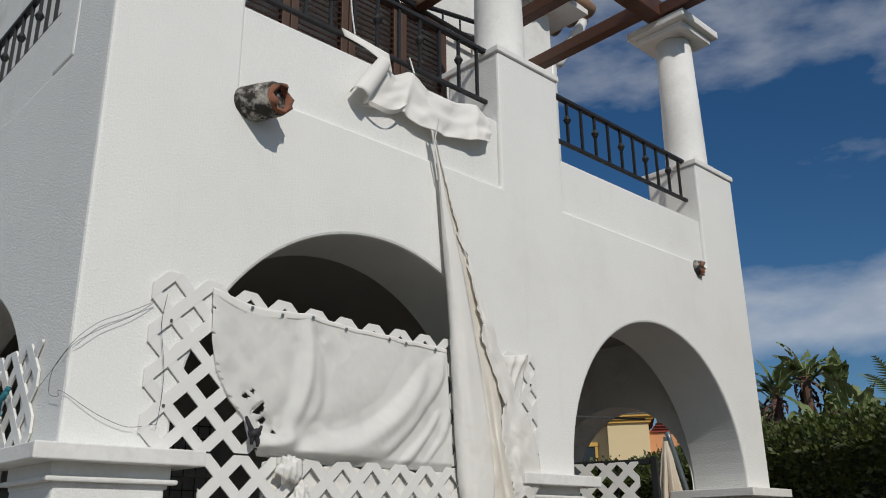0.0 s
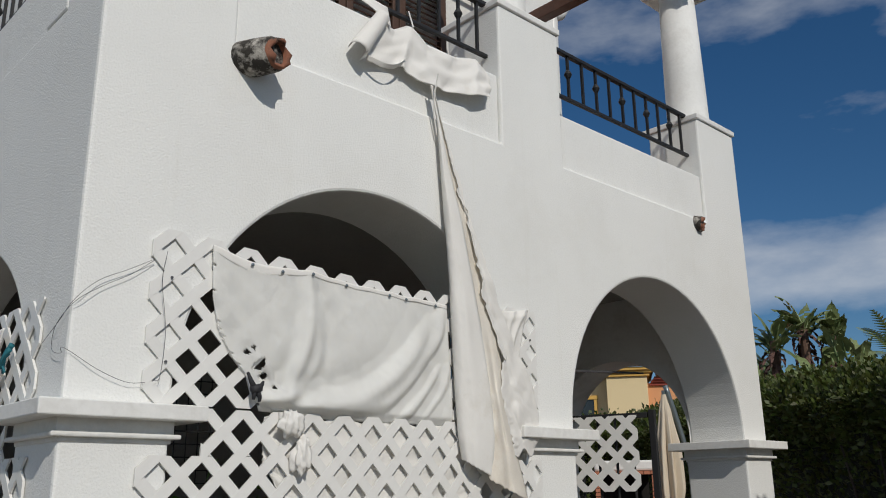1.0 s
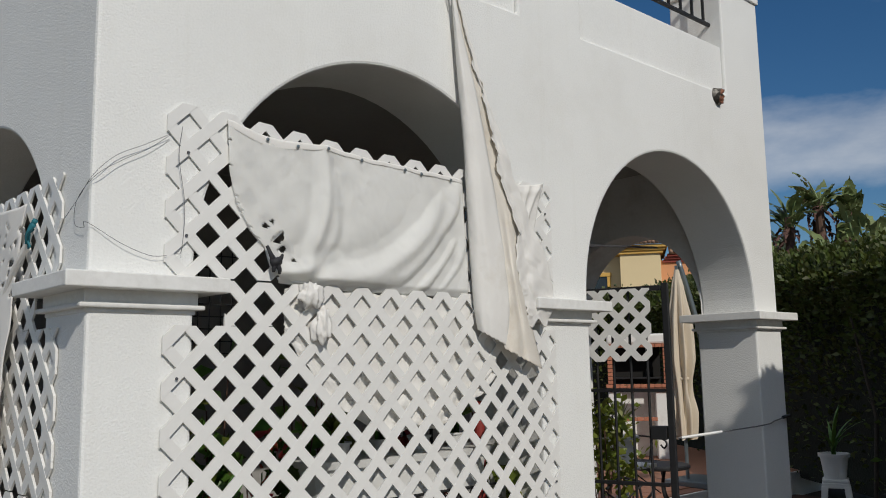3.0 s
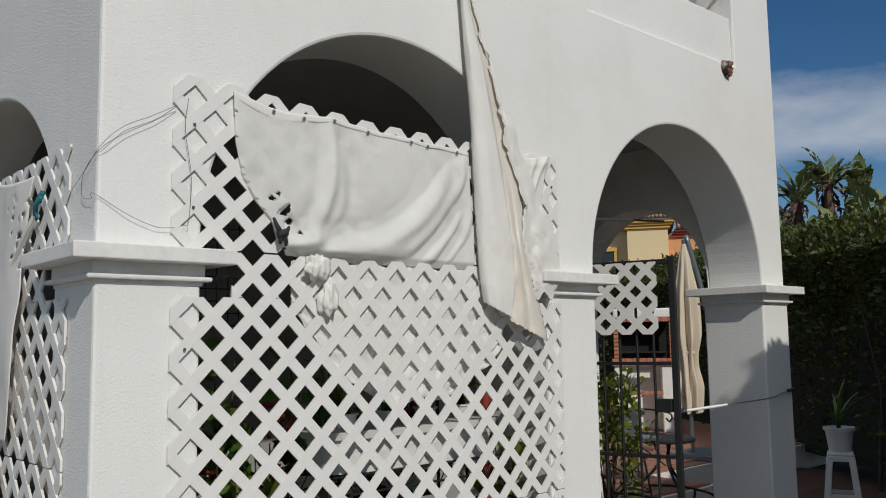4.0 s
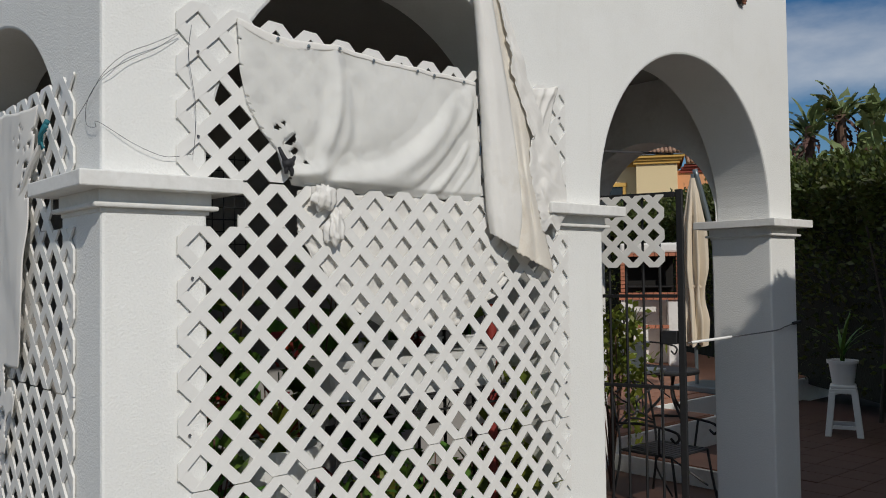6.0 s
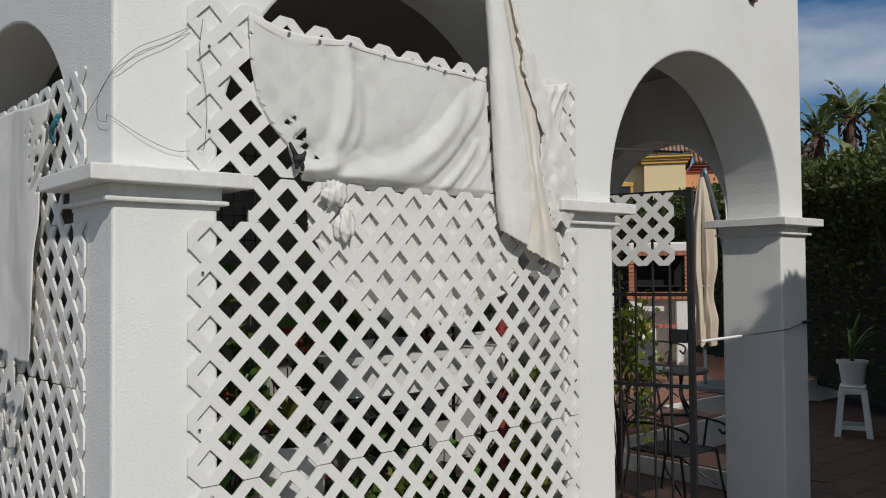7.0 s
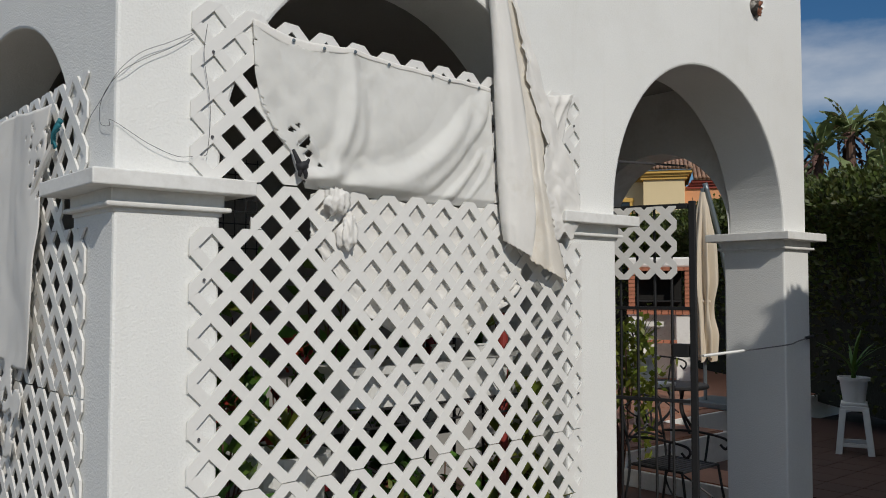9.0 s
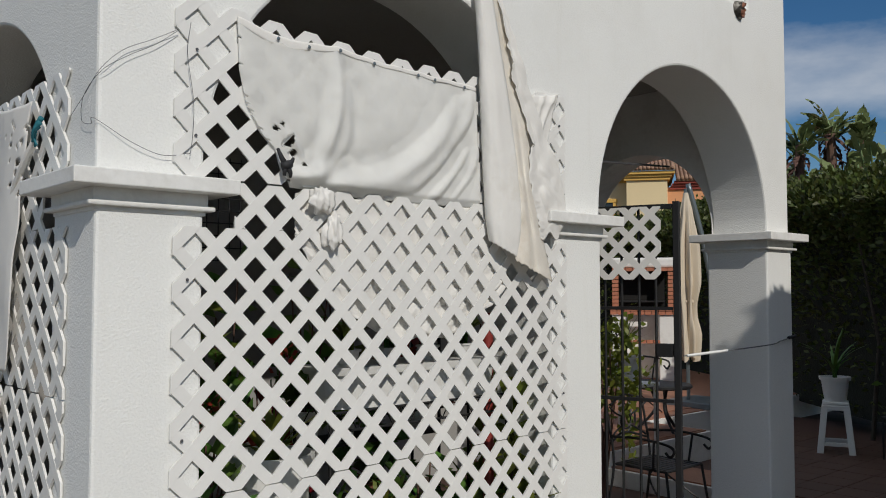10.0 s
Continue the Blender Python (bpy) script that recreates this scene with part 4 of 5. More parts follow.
def hedge(line, depth, heights, count, size, label, seed, bare=0.0, shoulder=0.0):
    """A clipped hedge along plan points, with a ragged leafy skin."""
    rng = np.random.default_rng(seed)
    h = thing("hedge", (0, 0, 0), label, "hedge")
    pts, nrms = [], []
    segs = list(zip(line, line[1:], heights, heights[1:]))
    lens = [math.dist(a, b) for a, b, _, _ in segs]
    core = bmesh.new()
    for (a, b, ha, hb), L in zip(segs, lens):
        a, b = Vector(a), Vector(b)
        d = (b - a).normalized()
        n = Vector((-d.y, d.x))
        steps = max(4, int(L / 0.25))
        rows = []
        for k in range(steps + 1):
            c = a + (b - a) * k / steps
            hh = ha + (hb - ha) * k / steps - 0.12
            row = []
            for o, z in ((0.08, 0), (0.08, hh * 0.5), (0.10, hh - 0.1 - shoulder), (depth / 2, hh), (depth - 0.1, hh - 0.1), (depth - 0.08, 0)):
                q = c - n * o
                j = 0.07 * noise.noise(Vector((q.x * 2, q.y * 2, z * 2)))
                row.append(core.verts.new((q.x + j, q.y + j, max(0, z + j))))
            rows.append(row)
        for r1, r2 in zip(rows, rows[1:]):
            for i in range(5):
                core.faces.new((r1[i], r2[i], r2[i + 1], r1[i + 1]))
        for _ in range(int(count * L / sum(lens))):
            t = rng.uniform()
            c = a + (b - a) * t
            hh = ha + (hb - ha) * t
            if rng.uniform() < 0.6:
                z = (hh - 0.9 * shoulder) * rng.uniform(0, 1) ** 0.7
                o, nn = rng.normal(0.0, 0.05), Vector((n.x, n.y, 0.2))
                if z < bare and rng.uniform() < 0.9 - 0.5 * (z / bare) ** 3:
                    continue
            else:
                o = rng.uniform(0, depth)
                z, nn = hh + rng.normal(-0.02, 0.07) - shoulder * (1 - min(1.0, o / 0.5)) ** 2, Vector((n.x * 0.3, n.y * 0.3, 1))
            bump = 0.14 * noise.noise(Vector((c.x * 1.3, c.y * 1.3, z * 1.3)))
            q = c + n * (bump - o)
            pts.append(Vector((q.x, q.y, max(0.02, z + bump * 0.8))))
            nrms.append(nn)
    # solid core behind the leaves, coloured as the shade between them
    part("shade_core", core, HEDGE_SHADE, h)
    if bare:                                  # old stems where the foot of the hedge has lost its leaves
        a, b = Vector(line[1]), Vector(line[2])
        d = (b - a).normalized()
        for k in range(4):
            c = a - d * 0.2 + d * (0.34 * k + rng.uniform(-0.1, 0.1)) + Vector((-d.y, d.x)) * 0.06
            w = rng.uniform(-0.12, 0.12, 4)
            part("stem", tube(bmesh.new(), [(c.x, c.y, FZ), (c.x + w[0], c.y + w[1], 0.9), (c.x + w[2], c.y + w[3], 2.0)], rng.uniform(0.02, 0.035), 7, 0.012), BARK, h)
    v, f = leaf_cloud(pts, nrms, size, rng)
    tagged(raw("foliage", v, f, LEAF, h), kind="stuff")
    return h


BARK = material("hedge_bark", (0.055, 0.045, 0.035), 0.9, vary=0.3, scale=8, grain=40, bump=0.4)
# near-black colour stands for the shade deep inside the hedges
HEDGE_SHADE = material("hedge_inner_shade", (0.008, 0.011, 0.004), 0.9, vary=0.3, scale=6, grain=40, bump=0.5, dist=0.03)
# the out-of-view first stretch is raised to 4.6 m to cut skylight
hedge([(8.0, -3.0), (8.35, 0.3), (10.3, 2.75), (12.8, 6.6), (13.0, 11.0)], 1.1, [4.6, 2.78, 2.95, 2.9, 2.9], 80000, 0.078, "dense clipped green garden hedge, dark with bare stems below", 4, bare=2.1, shoulder=0.34)
# the tall hedge behind the camera's right, whose shade lies on the pillar and the floor
hedge([(3.05, -3.6), (7.1, -3.6), (10.2, -3.2)], 1.2, [3.70, 4.95, 5.3], 26000, 0.16, "tall dense garden hedge along the terrace", 7)
# added out of view, only to keep sky light off the floor and hedge
hedge([(6.5, -0.85), (8.0, -0.75), (10.8, -0.6)], 1.0, [2.6, 3.2, 3.6], 12000, 0.14, "unseen dense hedge added to block light from the terrace", 17)


def paddle(rng, L, W, bend):
    """A long torn leaf blade on a stalk, as a mesh."""
    bm = bmesh.new()
    n = 14
    left, mid, right = [], [], []
    stalk = L * 0.38
    for k in range(n + 1):
        t = k / n
        w = W * (math.sin(math.pi * (0.06 + 0.94 * t) ** 0.75)) * (0.85 + 0.3 * rng.uniform())
        if t > 0.97:
            w = 0.01
        s = stalk + L * t
        a = bend * (s / (L + stalk)) ** 2
        c = Vector((s * math.sin(a), 0, s * math.cos(a)))
        mid.append(bm.verts.new(c))
        left.append(bm.verts.new(c + Vector((0.1 * w, w, 0.10 * w - rng.uniform(0, 0.08)))))
        right.append(bm.verts.new(c + Vector((0.1 * w, -w, 0.10 * w - rng.uniform(0, 0.08)))))
    for k in range(n):
        if rng.uniform() > 0.08:
            bm.faces.new((mid[k], mid[k + 1], left[k + 1], left[k]))
        if rng.uniform() > 0.08:
            bm.faces.new((mid[k], right[k], right[k + 1], mid[k + 1]))
    tube(bm, [(0, 0, 0), (stalk * 0.5 * math.sin(bend * 0.03), 0, stalk * 0.5), mid[0].co.copy(), mid[6].co.copy()], 0.035, 5, 0.01)
    return bm


def banana(x, y, h, seed, scale=1.0):
    rng = np.random.default_rng(seed)
    t = thing("banana_plant", (x, y, 0), "tall banana-like plant with torn paddle leaves and dry brown skirts", "plant", "tall paddle-leaved plants", turn=rng.uniform(0, 360))
    part("trunk", tube(bmesh.new(), [(0, 0, 0), (0.06, 0.03, h * 0.5), (0, 0, h)], 0.16, 10, 0.11), DRYLEAF, t)
    fan = rng.uniform(0, 360)
    for k in range(20):
        a = fan + (0 if k % 2 else 180) + rng.normal(0, 28)
        lean = abs(rng.normal(0, 1)) * 7 + k * 2.6
        L = rng.uniform(0.55, 0.82) * scale
        ob = part("leaf", paddle(rng, L * 0.95, 0.165 * scale * rng.uniform(0.8, 1.2), radians(rng.uniform(5, 32))), PALMLEAF, t, smooth=True)
        ob.matrix_basis = pose(0, 0, h - 0.25 + rng.uniform(-0.3, 0.2), 0, 0, a) @ pose(0, 0, 0, 0, lean, 0)
    for k in range(22):
        ob = part("dry_leaf", paddle(rng, 0.5 * scale, 0.08, radians(30)), DRYLEAF, t)
        ob.matrix_basis = pose(0, 0, h - 0.02 - 0.05 * k, 0, 0, rng.uniform(0, 360)) @ pose(0, 0, 0, 0, rng.uniform(95, 155), 0)
    for k in range(14):
        ob = part("leaf", paddle(rng, 0.62 * scale, 0.17, radians(20)), PALMLEAF, t, smooth=True)
        ob.matrix_basis = pose(rng.normal(0, 0.7), rng.normal(0, 0.7), h - 1.5 + rng.uniform(-0.4, 0.7), 0, 0, rng.uniform(0, 360)) @ pose(0, 0, 0, 0, rng.uniform(5, 40), 0)
    return t


BEAR0, EX, EY = 49.0, -1.04, -2.9       # the camera's stand, to set far things by bearing and distance


def far(px, dist):
    """Plan place at a bearing given as tangent to the right of the line of sight."""
    a = radians(BEAR0) - math.atan(px)
    return EX + dist * math.cos(a) / math.cos(math.atan(px)), EY + dist * math.sin(a) / math.cos(math.atan(px))


for k, (tx, dist, h) in enumerate([(0.445, 21, 5.1), (0.482, 21, 5.55), (0.520, 21, 5.35), (0.462, 23, 4.0), (0.500, 23, 4.1), (0.425, 23, 4.2), (0.545, 22, 4.2)]):
    x, y = far(tx, dist)
    banana(x, y, h, 20 + k)

# a feathery palm at the edge of the view
x, y = far(0.606, 26)
palm = thing("palm", (x, y, 0), "palm tree with arching feathery fronds", "palm")
part("trunk", tube(bmesh.new(), [(0, 0, 0), (0.1, 0, 2.5), (0, 0, 5.0)], 0.22, 10, 0.16), DRYLEAF, palm)
prng = np.random.default_rng(5)
for k in range(22):
    v, f = [], []
    az, el = prng.uniform(0, 2 * math.pi), prng.uniform(-0.2, 1.3)
    prev = Vector((0, 0, 5.0))
    d = Vector((math.cos(az) * math.cos(el), math.sin(az) * math.cos(el), math.sin(el)))
    for s in range(20):
        p = prev + d * 0.11
        d = (d + Vector((0, 0, -0.055))).normalized()
        sd = d.cross(Vector((0, 0, 1))).normalized()
        L = 0.42 * math.sin(math.pi * (s + 2) / 23)
        for g in (1, -1):
            i = len(v)
            tip = p + sd * g * L + d * L * 0.5 + Vector((0, 0, -0.25 * L))
            v += [prev, p, tip]
            f.append((i, i + 1, i + 2))
        prev = p
    raw("frond", v, f, PALMLEAF, palm)


# ---- far house ----
hx, hy = far(0.286, 33.5)
hs = thing("house", (hx, hy, 0), "yellow and orange rendered house with clay tiled roof", "house", turn=BEAR0 - 90 - 14)
E_Z = 6.15
part("wall", boxes(((-1.6, 0, 0), (0.0, 4, E_Z - 0.2)), bev=0.02), YELLOW, hs, "pale yellow rendered wall")
part("wall", boxes(((-4.5, 0.7, 0), (-1.6, 4, E_Z - 0.2)), bev=0.02), YELLOW, hs, "pale yellow rendered wall")
part("wall", boxes(((0.0, 0.5, 0), (3.6, 4, E_Z - 0.55)), bev=0.02), ORANGE, hs, "orange rendered wall")
for a, d in ((0, 0.10), (0.12, 0.18), (0.22, 0.28)):
    part("cornice", boxes(((-1.6 - d, -d, E_Z - 0.2 + a - 0.1), (0 + d, 4, E_Z - 0.2 + a + 0.02)), bev=0.01), OCHRE, hs, "ochre moulded cornice")
    part("cornice", boxes(((-4.5, 0.7 - d, E_Z - 0.2 + a - 0.1), (-1.6, 4, E_Z - 0.2 + a + 0.02)), bev=0.01), OCHRE, hs, "ochre moulded cornice")
    part("cornice", boxes(((0.0 + d, 0.5 - d, E_Z - 0.55 + a - 0.1), (3.6, 4, E_Z - 0.55 + a + 0.02)), bev=0.01), OXBLOOD, hs, "dark red moulded cornice")


def window_set(x, z, w, h, y, trim):
    part("window_frame", boxes(((x - 0.14, y - 0.06, z - 0.1), (x, y + 0.02, z + h)), ((x + w, y - 0.06, z - 0.1), (x + w + 0.14, y + 0.02, z + h)),
                               ((x - 0.18, y - 0.08, z + h), (x + w + 0.18, y + 0.02, z + h + 0.16)), ((x - 0.2, y - 0.10, z - 0.16), (x + w + 0.2, y + 0.02, z - 0.1)), bev=0.01), trim, hs)
    part("window_pane", boxes(((x, y - 0.012, z - 0.1), (x + w, y - 0.004, z + h))), GLASS, hs)


window_set(2.0, E_Z - 2.9, 0.9, 1.35, 0.5, OXBLOOD)
window_set(-2.9, E_Z - 2.6, 0.75, 1.5, 0.7, OCHRE)
rt = None
for xa, xb, yf, zf in ((-4.6, -1.85, 0.35, E_Z), (-1.9, 0.3, -0.35, E_Z + 0.05), (0.35, 3.8, 0.15, E_Z - 0.33)):
    part("roof_deck", box(bmesh.new(), (xa, 0, -0.03), (xb, 4.6, 0.02), 0, pose(0, yf, zf + 0.02, 22)), ROOFTILE, hs)
    n = int((xb - xa) / 0.155)
    for i in range(n):
        for j in range(6):
            if rt is None:
                rt = part("roof_tile", lathe(bmesh.new(), [(0.066, 0), (0.074, 0.05), (0.062, 0.75)], 8), ROOFTILE, hs, smooth=True)
                o = rt
            else:
                o = new("roof_tile", rt.data)
                o.parent = hs
            o.matrix_basis = pose(xa + 0.08 + i * 0.155, yf, zf + 0.03, 22, 0, 0) @ pose(0, j * 0.70 - 0.03, 0.05 + 0.004 * ((i * 7 + j * 3) % 5), -90 + 2)

# ---- patio things ----
# folded parasol with a grey side mast
um = thing("folded_parasol", (8.02, 2.76, 0.10), "folded beige canvas parasol tied round its mast", "parasol")


def canopy(u, v):
    a = u * 2 * math.pi
    r = interp([(0, 0.035), (0.10, 0.085), (0.30, 0.135), (0.55, 0.150), (0.70, 0.115), (0.74, 0.112), (0.85, 0.145), (1, 0.135)], v)[0]
    r *= 0.82
    r *= 1 + (0.36 * math.sin(a * 8 + 1.5 * math.sin(v * 4)) + 0.1 * math.sin(a * 17 + v * 6)) * min(1, v * 3)
    return Vector((r * math.cos(a), r * math.sin(a), 2.55 - 2.0 * v + 0.03 * math.sin(a * 5) * v))


bm = bmesh.new()
gr = [[bm.verts.new(canopy(i / 96, j / 40)) for i in range(96)] for j in range(41)]
for j in range(40):
    for i in range(96):
        bm.faces.new((gr[j][i], gr[j][(i + 1) % 96], gr[j + 1][(i + 1) % 96], gr[j + 1][i]))
can = part("canopy", bm, CREAM, um, smooth=True)
part("strap", lathe(bmesh.new(), [(0.095, 1.225), (0.100, 1.24), (0.095, 1.255)], 30, caps=False), CREAM, can, smooth=True)
part("pole", bar((0, 0, 0.02), (0, 0, 2.60), 0.022), GREYPOLE, um)
part("mast", tube(bmesh.new(), curve_pts([(0.02, -0.02, 2.66), (0.16, -0.12, 2.0), (0.24, -0.2, 1.3), (0.26, -0.22, 0.7), (0.26, -0.22, 0.05)], 8), 0.032, 12), GREYPOLE, um, smooth=True)
part("base", boxes(((-0.2, -0.4, 0), (0.45, 0.2, 0.07)), bev=0.01), GREYPOLE, um)

# brick barbecue
bx, by = far(0.253, 13.0)
bq = thing("barbecue", (bx, by, 0.37), "brick and white masonry garden barbecue with a sooty hearth", "barbecue", turn=BEAR0 - 90 - 12)
part("plinth", boxes(((-0.45, -0.05, -0.27), (-0.25, 0.5, 0.72)), ((0.25, -0.05, -0.27), (0.5, 0.5, 0.72)), ((-0.25, 0.4, -0.27), (0.25, 0.5, 0.72)), bev=0.01), PLASTER, bq)
part("hearth", boxes(((-0.33, 0.40, 0.85), (0.36, 0.48, 1.45))), SOOT, bq, "black sooty hearth back")
part("hood", boxes(((-0.45, -0.02, 1.45), (0.5, 0.5, 1.60)), bev=0.03), PLASTER, bq)
part("grill", boxes(((-0.33, 0.02, 0.92), (0.36, 0.40, 0.94))), IRON, bq)
bk = part("brick", boxes(((-0.048, -0.055, -0.026), (0.048, 0.055, 0.026)), bev=0.004), BRICK, bq)
first = True
spots = [(-0.43 + 0.103 * i, -0.03, 0.755) for i in range(10)] + [(-0.43 + 0.103 * i, -0.03, 0.815) for i in range(10)]
spots += [(x, 0.0, 0.875 + 0.06 * j) for x in (-0.40, 0.43) for j in range(9)] + [(-0.40 + 0.103 * i, 0.0, 1.42) for i in range(9)]
spots += [(-0.2 + 0.103 * i, 0.0, 0.32) for i in range(5)]
for sx, sy, sz in spots:
    o = bk if first else new("brick", bk.data)
    first = False
    o.parent = bq
    o.location = (sx, sy, sz)


# iron chairs and table
def garden_chair(x, y, z, turn, s=1.0):
    c = thing("iron_chair", (x, y, z), "black wrought iron garden armchair with scrolled arms", "chair", "iron garden chairs", turn)
    w, d, h = 0.26 * s, 0.24 * s, 0.44 * s
    slat = None
    for k in range(10):
        slat = part("seat_slat", boxes(((-w, 0, h - 0.006), (w, 0.026, h + 0.006))), IRON, c) if slat is None else new("seat_slat", slat.data)
        slat.parent, slat.location = c, (0, -d + k * 0.048 * s, 0)
    part("seat_frame", tube(bmesh.new(), [(-w, -d, h), (w, -d, h), (w, d, h), (-w, d, h), (-w, -d, h)], 0.009, 6), IRON, c)
    for sx in (-1, 1):
        part("leg", tube(bmesh.new(), curve_pts([(sx * w, -d, h), (sx * (w + 0.01), -d - 0.03, h * 0.5), (sx * (w + 0.03), -d - 0.06, 0)], 6), 0.010, 6), IRON, c)
        part("leg", tube(bmesh.new(), curve_pts([(sx * w, d + 0.09, 0.92 * s), (sx * w, d + 0.02, h), (sx * (w + 0.03), d + 0.08, 0)], 8), 0.010, 6), IRON, c)
        arm = [(sx * w, d + 0.04, 0.66 * s), (sx * (w + 0.02), 0, 0.68 * s), (sx * (w + 0.02), -d - 0.02, 0.66 * s), (sx * (w + 0.02), -d - 0.08, 0.62 * s), (sx * (w + 0.02), -d - 0.05, 0.57 * s), (sx * (w + 0.02), -d - 0.01, 0.60 * s)]
        part("arm", tube(bmesh.new(), curve_pts(arm, 6), 0.010, 6), IRON, c)
        part("arm_post", tube(bmesh.new(), [(sx * w, -d * 0.5, h), (sx * (w + 0.02), -d * 0.6, 0.67 * s)], 0.009, 6), IRON, c)
        part("brace", tube(bmesh.new(), curve_pts([(sx * w, -d, 0.12), (sx * w * 0.5, 0, h * 0.75), (0, 0.02, h - 0.01)], 8), 0.007, 6), IRON, c)
    for zz in (0.92 * s, 0.60 * s):
        part("back_rail", tube(bmesh.new(), curve_pts([(-w, d + 0.05, zz), (0, d + 0.09, zz + 0.06 * s), (w, d + 0.05, zz)], 8), 0.009, 6), IRON, c)
    ring = [(0.07 * s * math.cos(a), d + 0.075, 0.76 * s + 0.07 * s * math.sin(a)) for a in [k * math.pi / 8 for k in range(17)]]
    part("ring", tube(bmesh.new(), ring, 0.007, 6), IRON, c)
    for sx in (-1, 1):
        for sz in (-1, 1):
            part("back_bar", tube(bmesh.new(), curve_pts([(sx * 0.06 * s, d + 0.075, 0.76 * s + sz * 0.04 * s), (sx * w * 0.6, d + 0.07, 0.76 * s + sz * 0.08 * s), (sx * w, d + 0.055, 0.76 * s + sz * 0.14 * s)], 6), 0.007, 6), IRON, c)
    return c


garden_chair(4.36, 0.74, FZ, -131, 0.88)
garden_chair(6.3, 2.4, 0.10, 190)
tb = thing("iron_table", (6.20, 1.93, 0.10), "low round black iron garden table on the patio", "table")
part("tabletop", lathe(bmesh.new(), [(0.28, 0.42), (0.295, 0.43), (0.295, 0.45), (0.28, 0.46)], 36), IRON, tb)
for k in range(3):
    a = k * 2.1
    part("leg", tube(bmesh.new(), curve_pts([(0.1 * math.cos(a), 0.1 * math.sin(a), 0.42), (0.06 * math.cos(a), 0.06 * math.sin(a), 0.22), (0.24 * math.cos(a), 0.24 * math.sin(a), 0)], 8), 0.014, 8), IRON, tb)


def pot(x, y, z, r, h, mat, label, leaves, size, leafmat, seed, cat="potted plant", spread=1.0, tall=0.3, strap=False):
    p = thing("potted_plant", (x, y, z), label, cat, "potted plants")
    bm = lathe(bmesh.new(), [(r * 0.72, 0), (r * 0.74, 0.004), (r * 0.95, h * 0.86), (r * 1.08, h * 0.87), (r * 1.10, h), (r * 0.98, h), (r * 0.92, h * 0.9)], 26)
    jar = part("pot", bm, mat, p, smooth=False)
    part("soil", lathe(bmesh.new(), [(r * 0.93, h * 0.88), (r * 0.90, h * 0.90)], 20), EARTH, jar)
    rng = np.random.default_rng(seed)
    if leaves:
        if strap:
            bm = bmesh.new()
            for k in range(leaves):
                a, L, lean = rng.uniform(0, 6.28), size * rng.uniform(0.6, 1.2), rng.uniform(0.1, 1.0)
                w = 0.014 + 0.012 * rng.uniform()
                sd = Vector((-math.sin(a), math.cos(a), 0))
                prev = None
                for s in range(6):
                    t = s / 5
                    c = Vector((math.cos(a) * L * lean * t * t, math.sin(a) * L * lean * t * t, h * 0.9 + L * (t - 0.35 * lean * t * t)))
                    ww = w * (1 - t ** 3) + 0.001
                    cur = (bm.verts.new(c - sd * ww), bm.verts.new(c + sd * ww))
                    if prev:
                        bm.faces.new((prev[0], prev[1], cur[1], cur[0]))
                    prev = cur
            part("foliage", bm, leafmat, p)
        else:
            pts = [Vector((rng.normal(0, r * 0.7 * spread), rng.normal(0, r * 0.7 * spread), h + abs(rng.normal(0, tall)))) for _ in range(leaves)]
            v, f = leaf_cloud(pts, [Vector((0, 0, 1))] * leaves, size, rng, 0.2)
            raw("foliage", v, f, leafmat, p)
            bm = bmesh.new()
            for q in pts[::6]:
                tube(bm, [(q.x * 0.2, q.y * 0.2, h * 0.88), (q.x * 0.7, q.y * 0.7, (h + q.z) / 2), q], 0.004, 5)
            tagged(part("stem", bm, DRYLEAF, p), kind="stuff")
    return p


GREENPLANT = material("pot_plant_leaf", (0.09, 0.19, 0.03), 0.45, vary=0.2, scale=6, grain=40, bump=0.05, islands=0.4, transmit=0.2)
LIMEPLANT = material("lime_leaf", (0.17, 0.20, 0.03), 0.5, vary=0.2, scale=6, grain=40, bump=0.05, islands=0.35, transmit=0.3)
CREAM_POT = material("weathered_beige_plastic", (0.36, 0.29, 0.24), 0.6, vary=0.12, scale=6, grain=50, bump=0.1)
REDPLASTIC = material("dull_red_plastic", (0.26, 0.035, 0.028), 0.45, vary=0.1, scale=6, grain=40, bump=0.05)
REDPLANT = material("red_leaf", (0.30, 0.03, 0.02), 0.5, vary=0.2, scale=6, grain=40, bump=0.05, islands=0.3)

# stool with a pot by the hedge
st = thing("plastic_stool", (7.85, 0.95, FZ), "white plastic stool standing on the terrace floor", "stool", turn=-67)
st.scale = (0.92, 0.92, 1.13)
soften(part("seat", boxes(((-0.135, -0.135, 0.43), (0.135, 0.135, 0.46))), PLASTIC, st), 0.012)
soften(part("apron", boxes(((-0.14, -0.14, 0.385), (0.14, 0.14, 0.43))), PLASTIC, st), 0.008)
for sx in (-1, 1):
    for sy in (-1, 1):
        bm = bmesh.new()
        box(bm, (-0.034, -0.034, 0), (0.034, 0.034, 0.40))
        for v in bm.verts:
            k = 1 - v.co.z / 0.40
            v.co.x += sx * (0.112 + 0.05 * k)
            v.co.y += sy * (0.112 + 0.05 * k)
        soften(part("leg", bm, PLASTIC, st), 0.006)
for a in (0, 90, 180, 270):
    o = part("stretcher", boxes(((-0.13, -0.157, 0.07), (0.13, -0.137, 0.105)), bev=0.004), PLASTIC, st)
    o.matrix_basis = pose(0, 0, 0, 0, 0, a)
pot(7.85, 0.95, FZ + 0.52, 0.14, 0.25, PLASTIC, "white plastic flowerpot with a leafy plant on a stool", 14, 0.5, GREENPLANT, 3, strap=True)
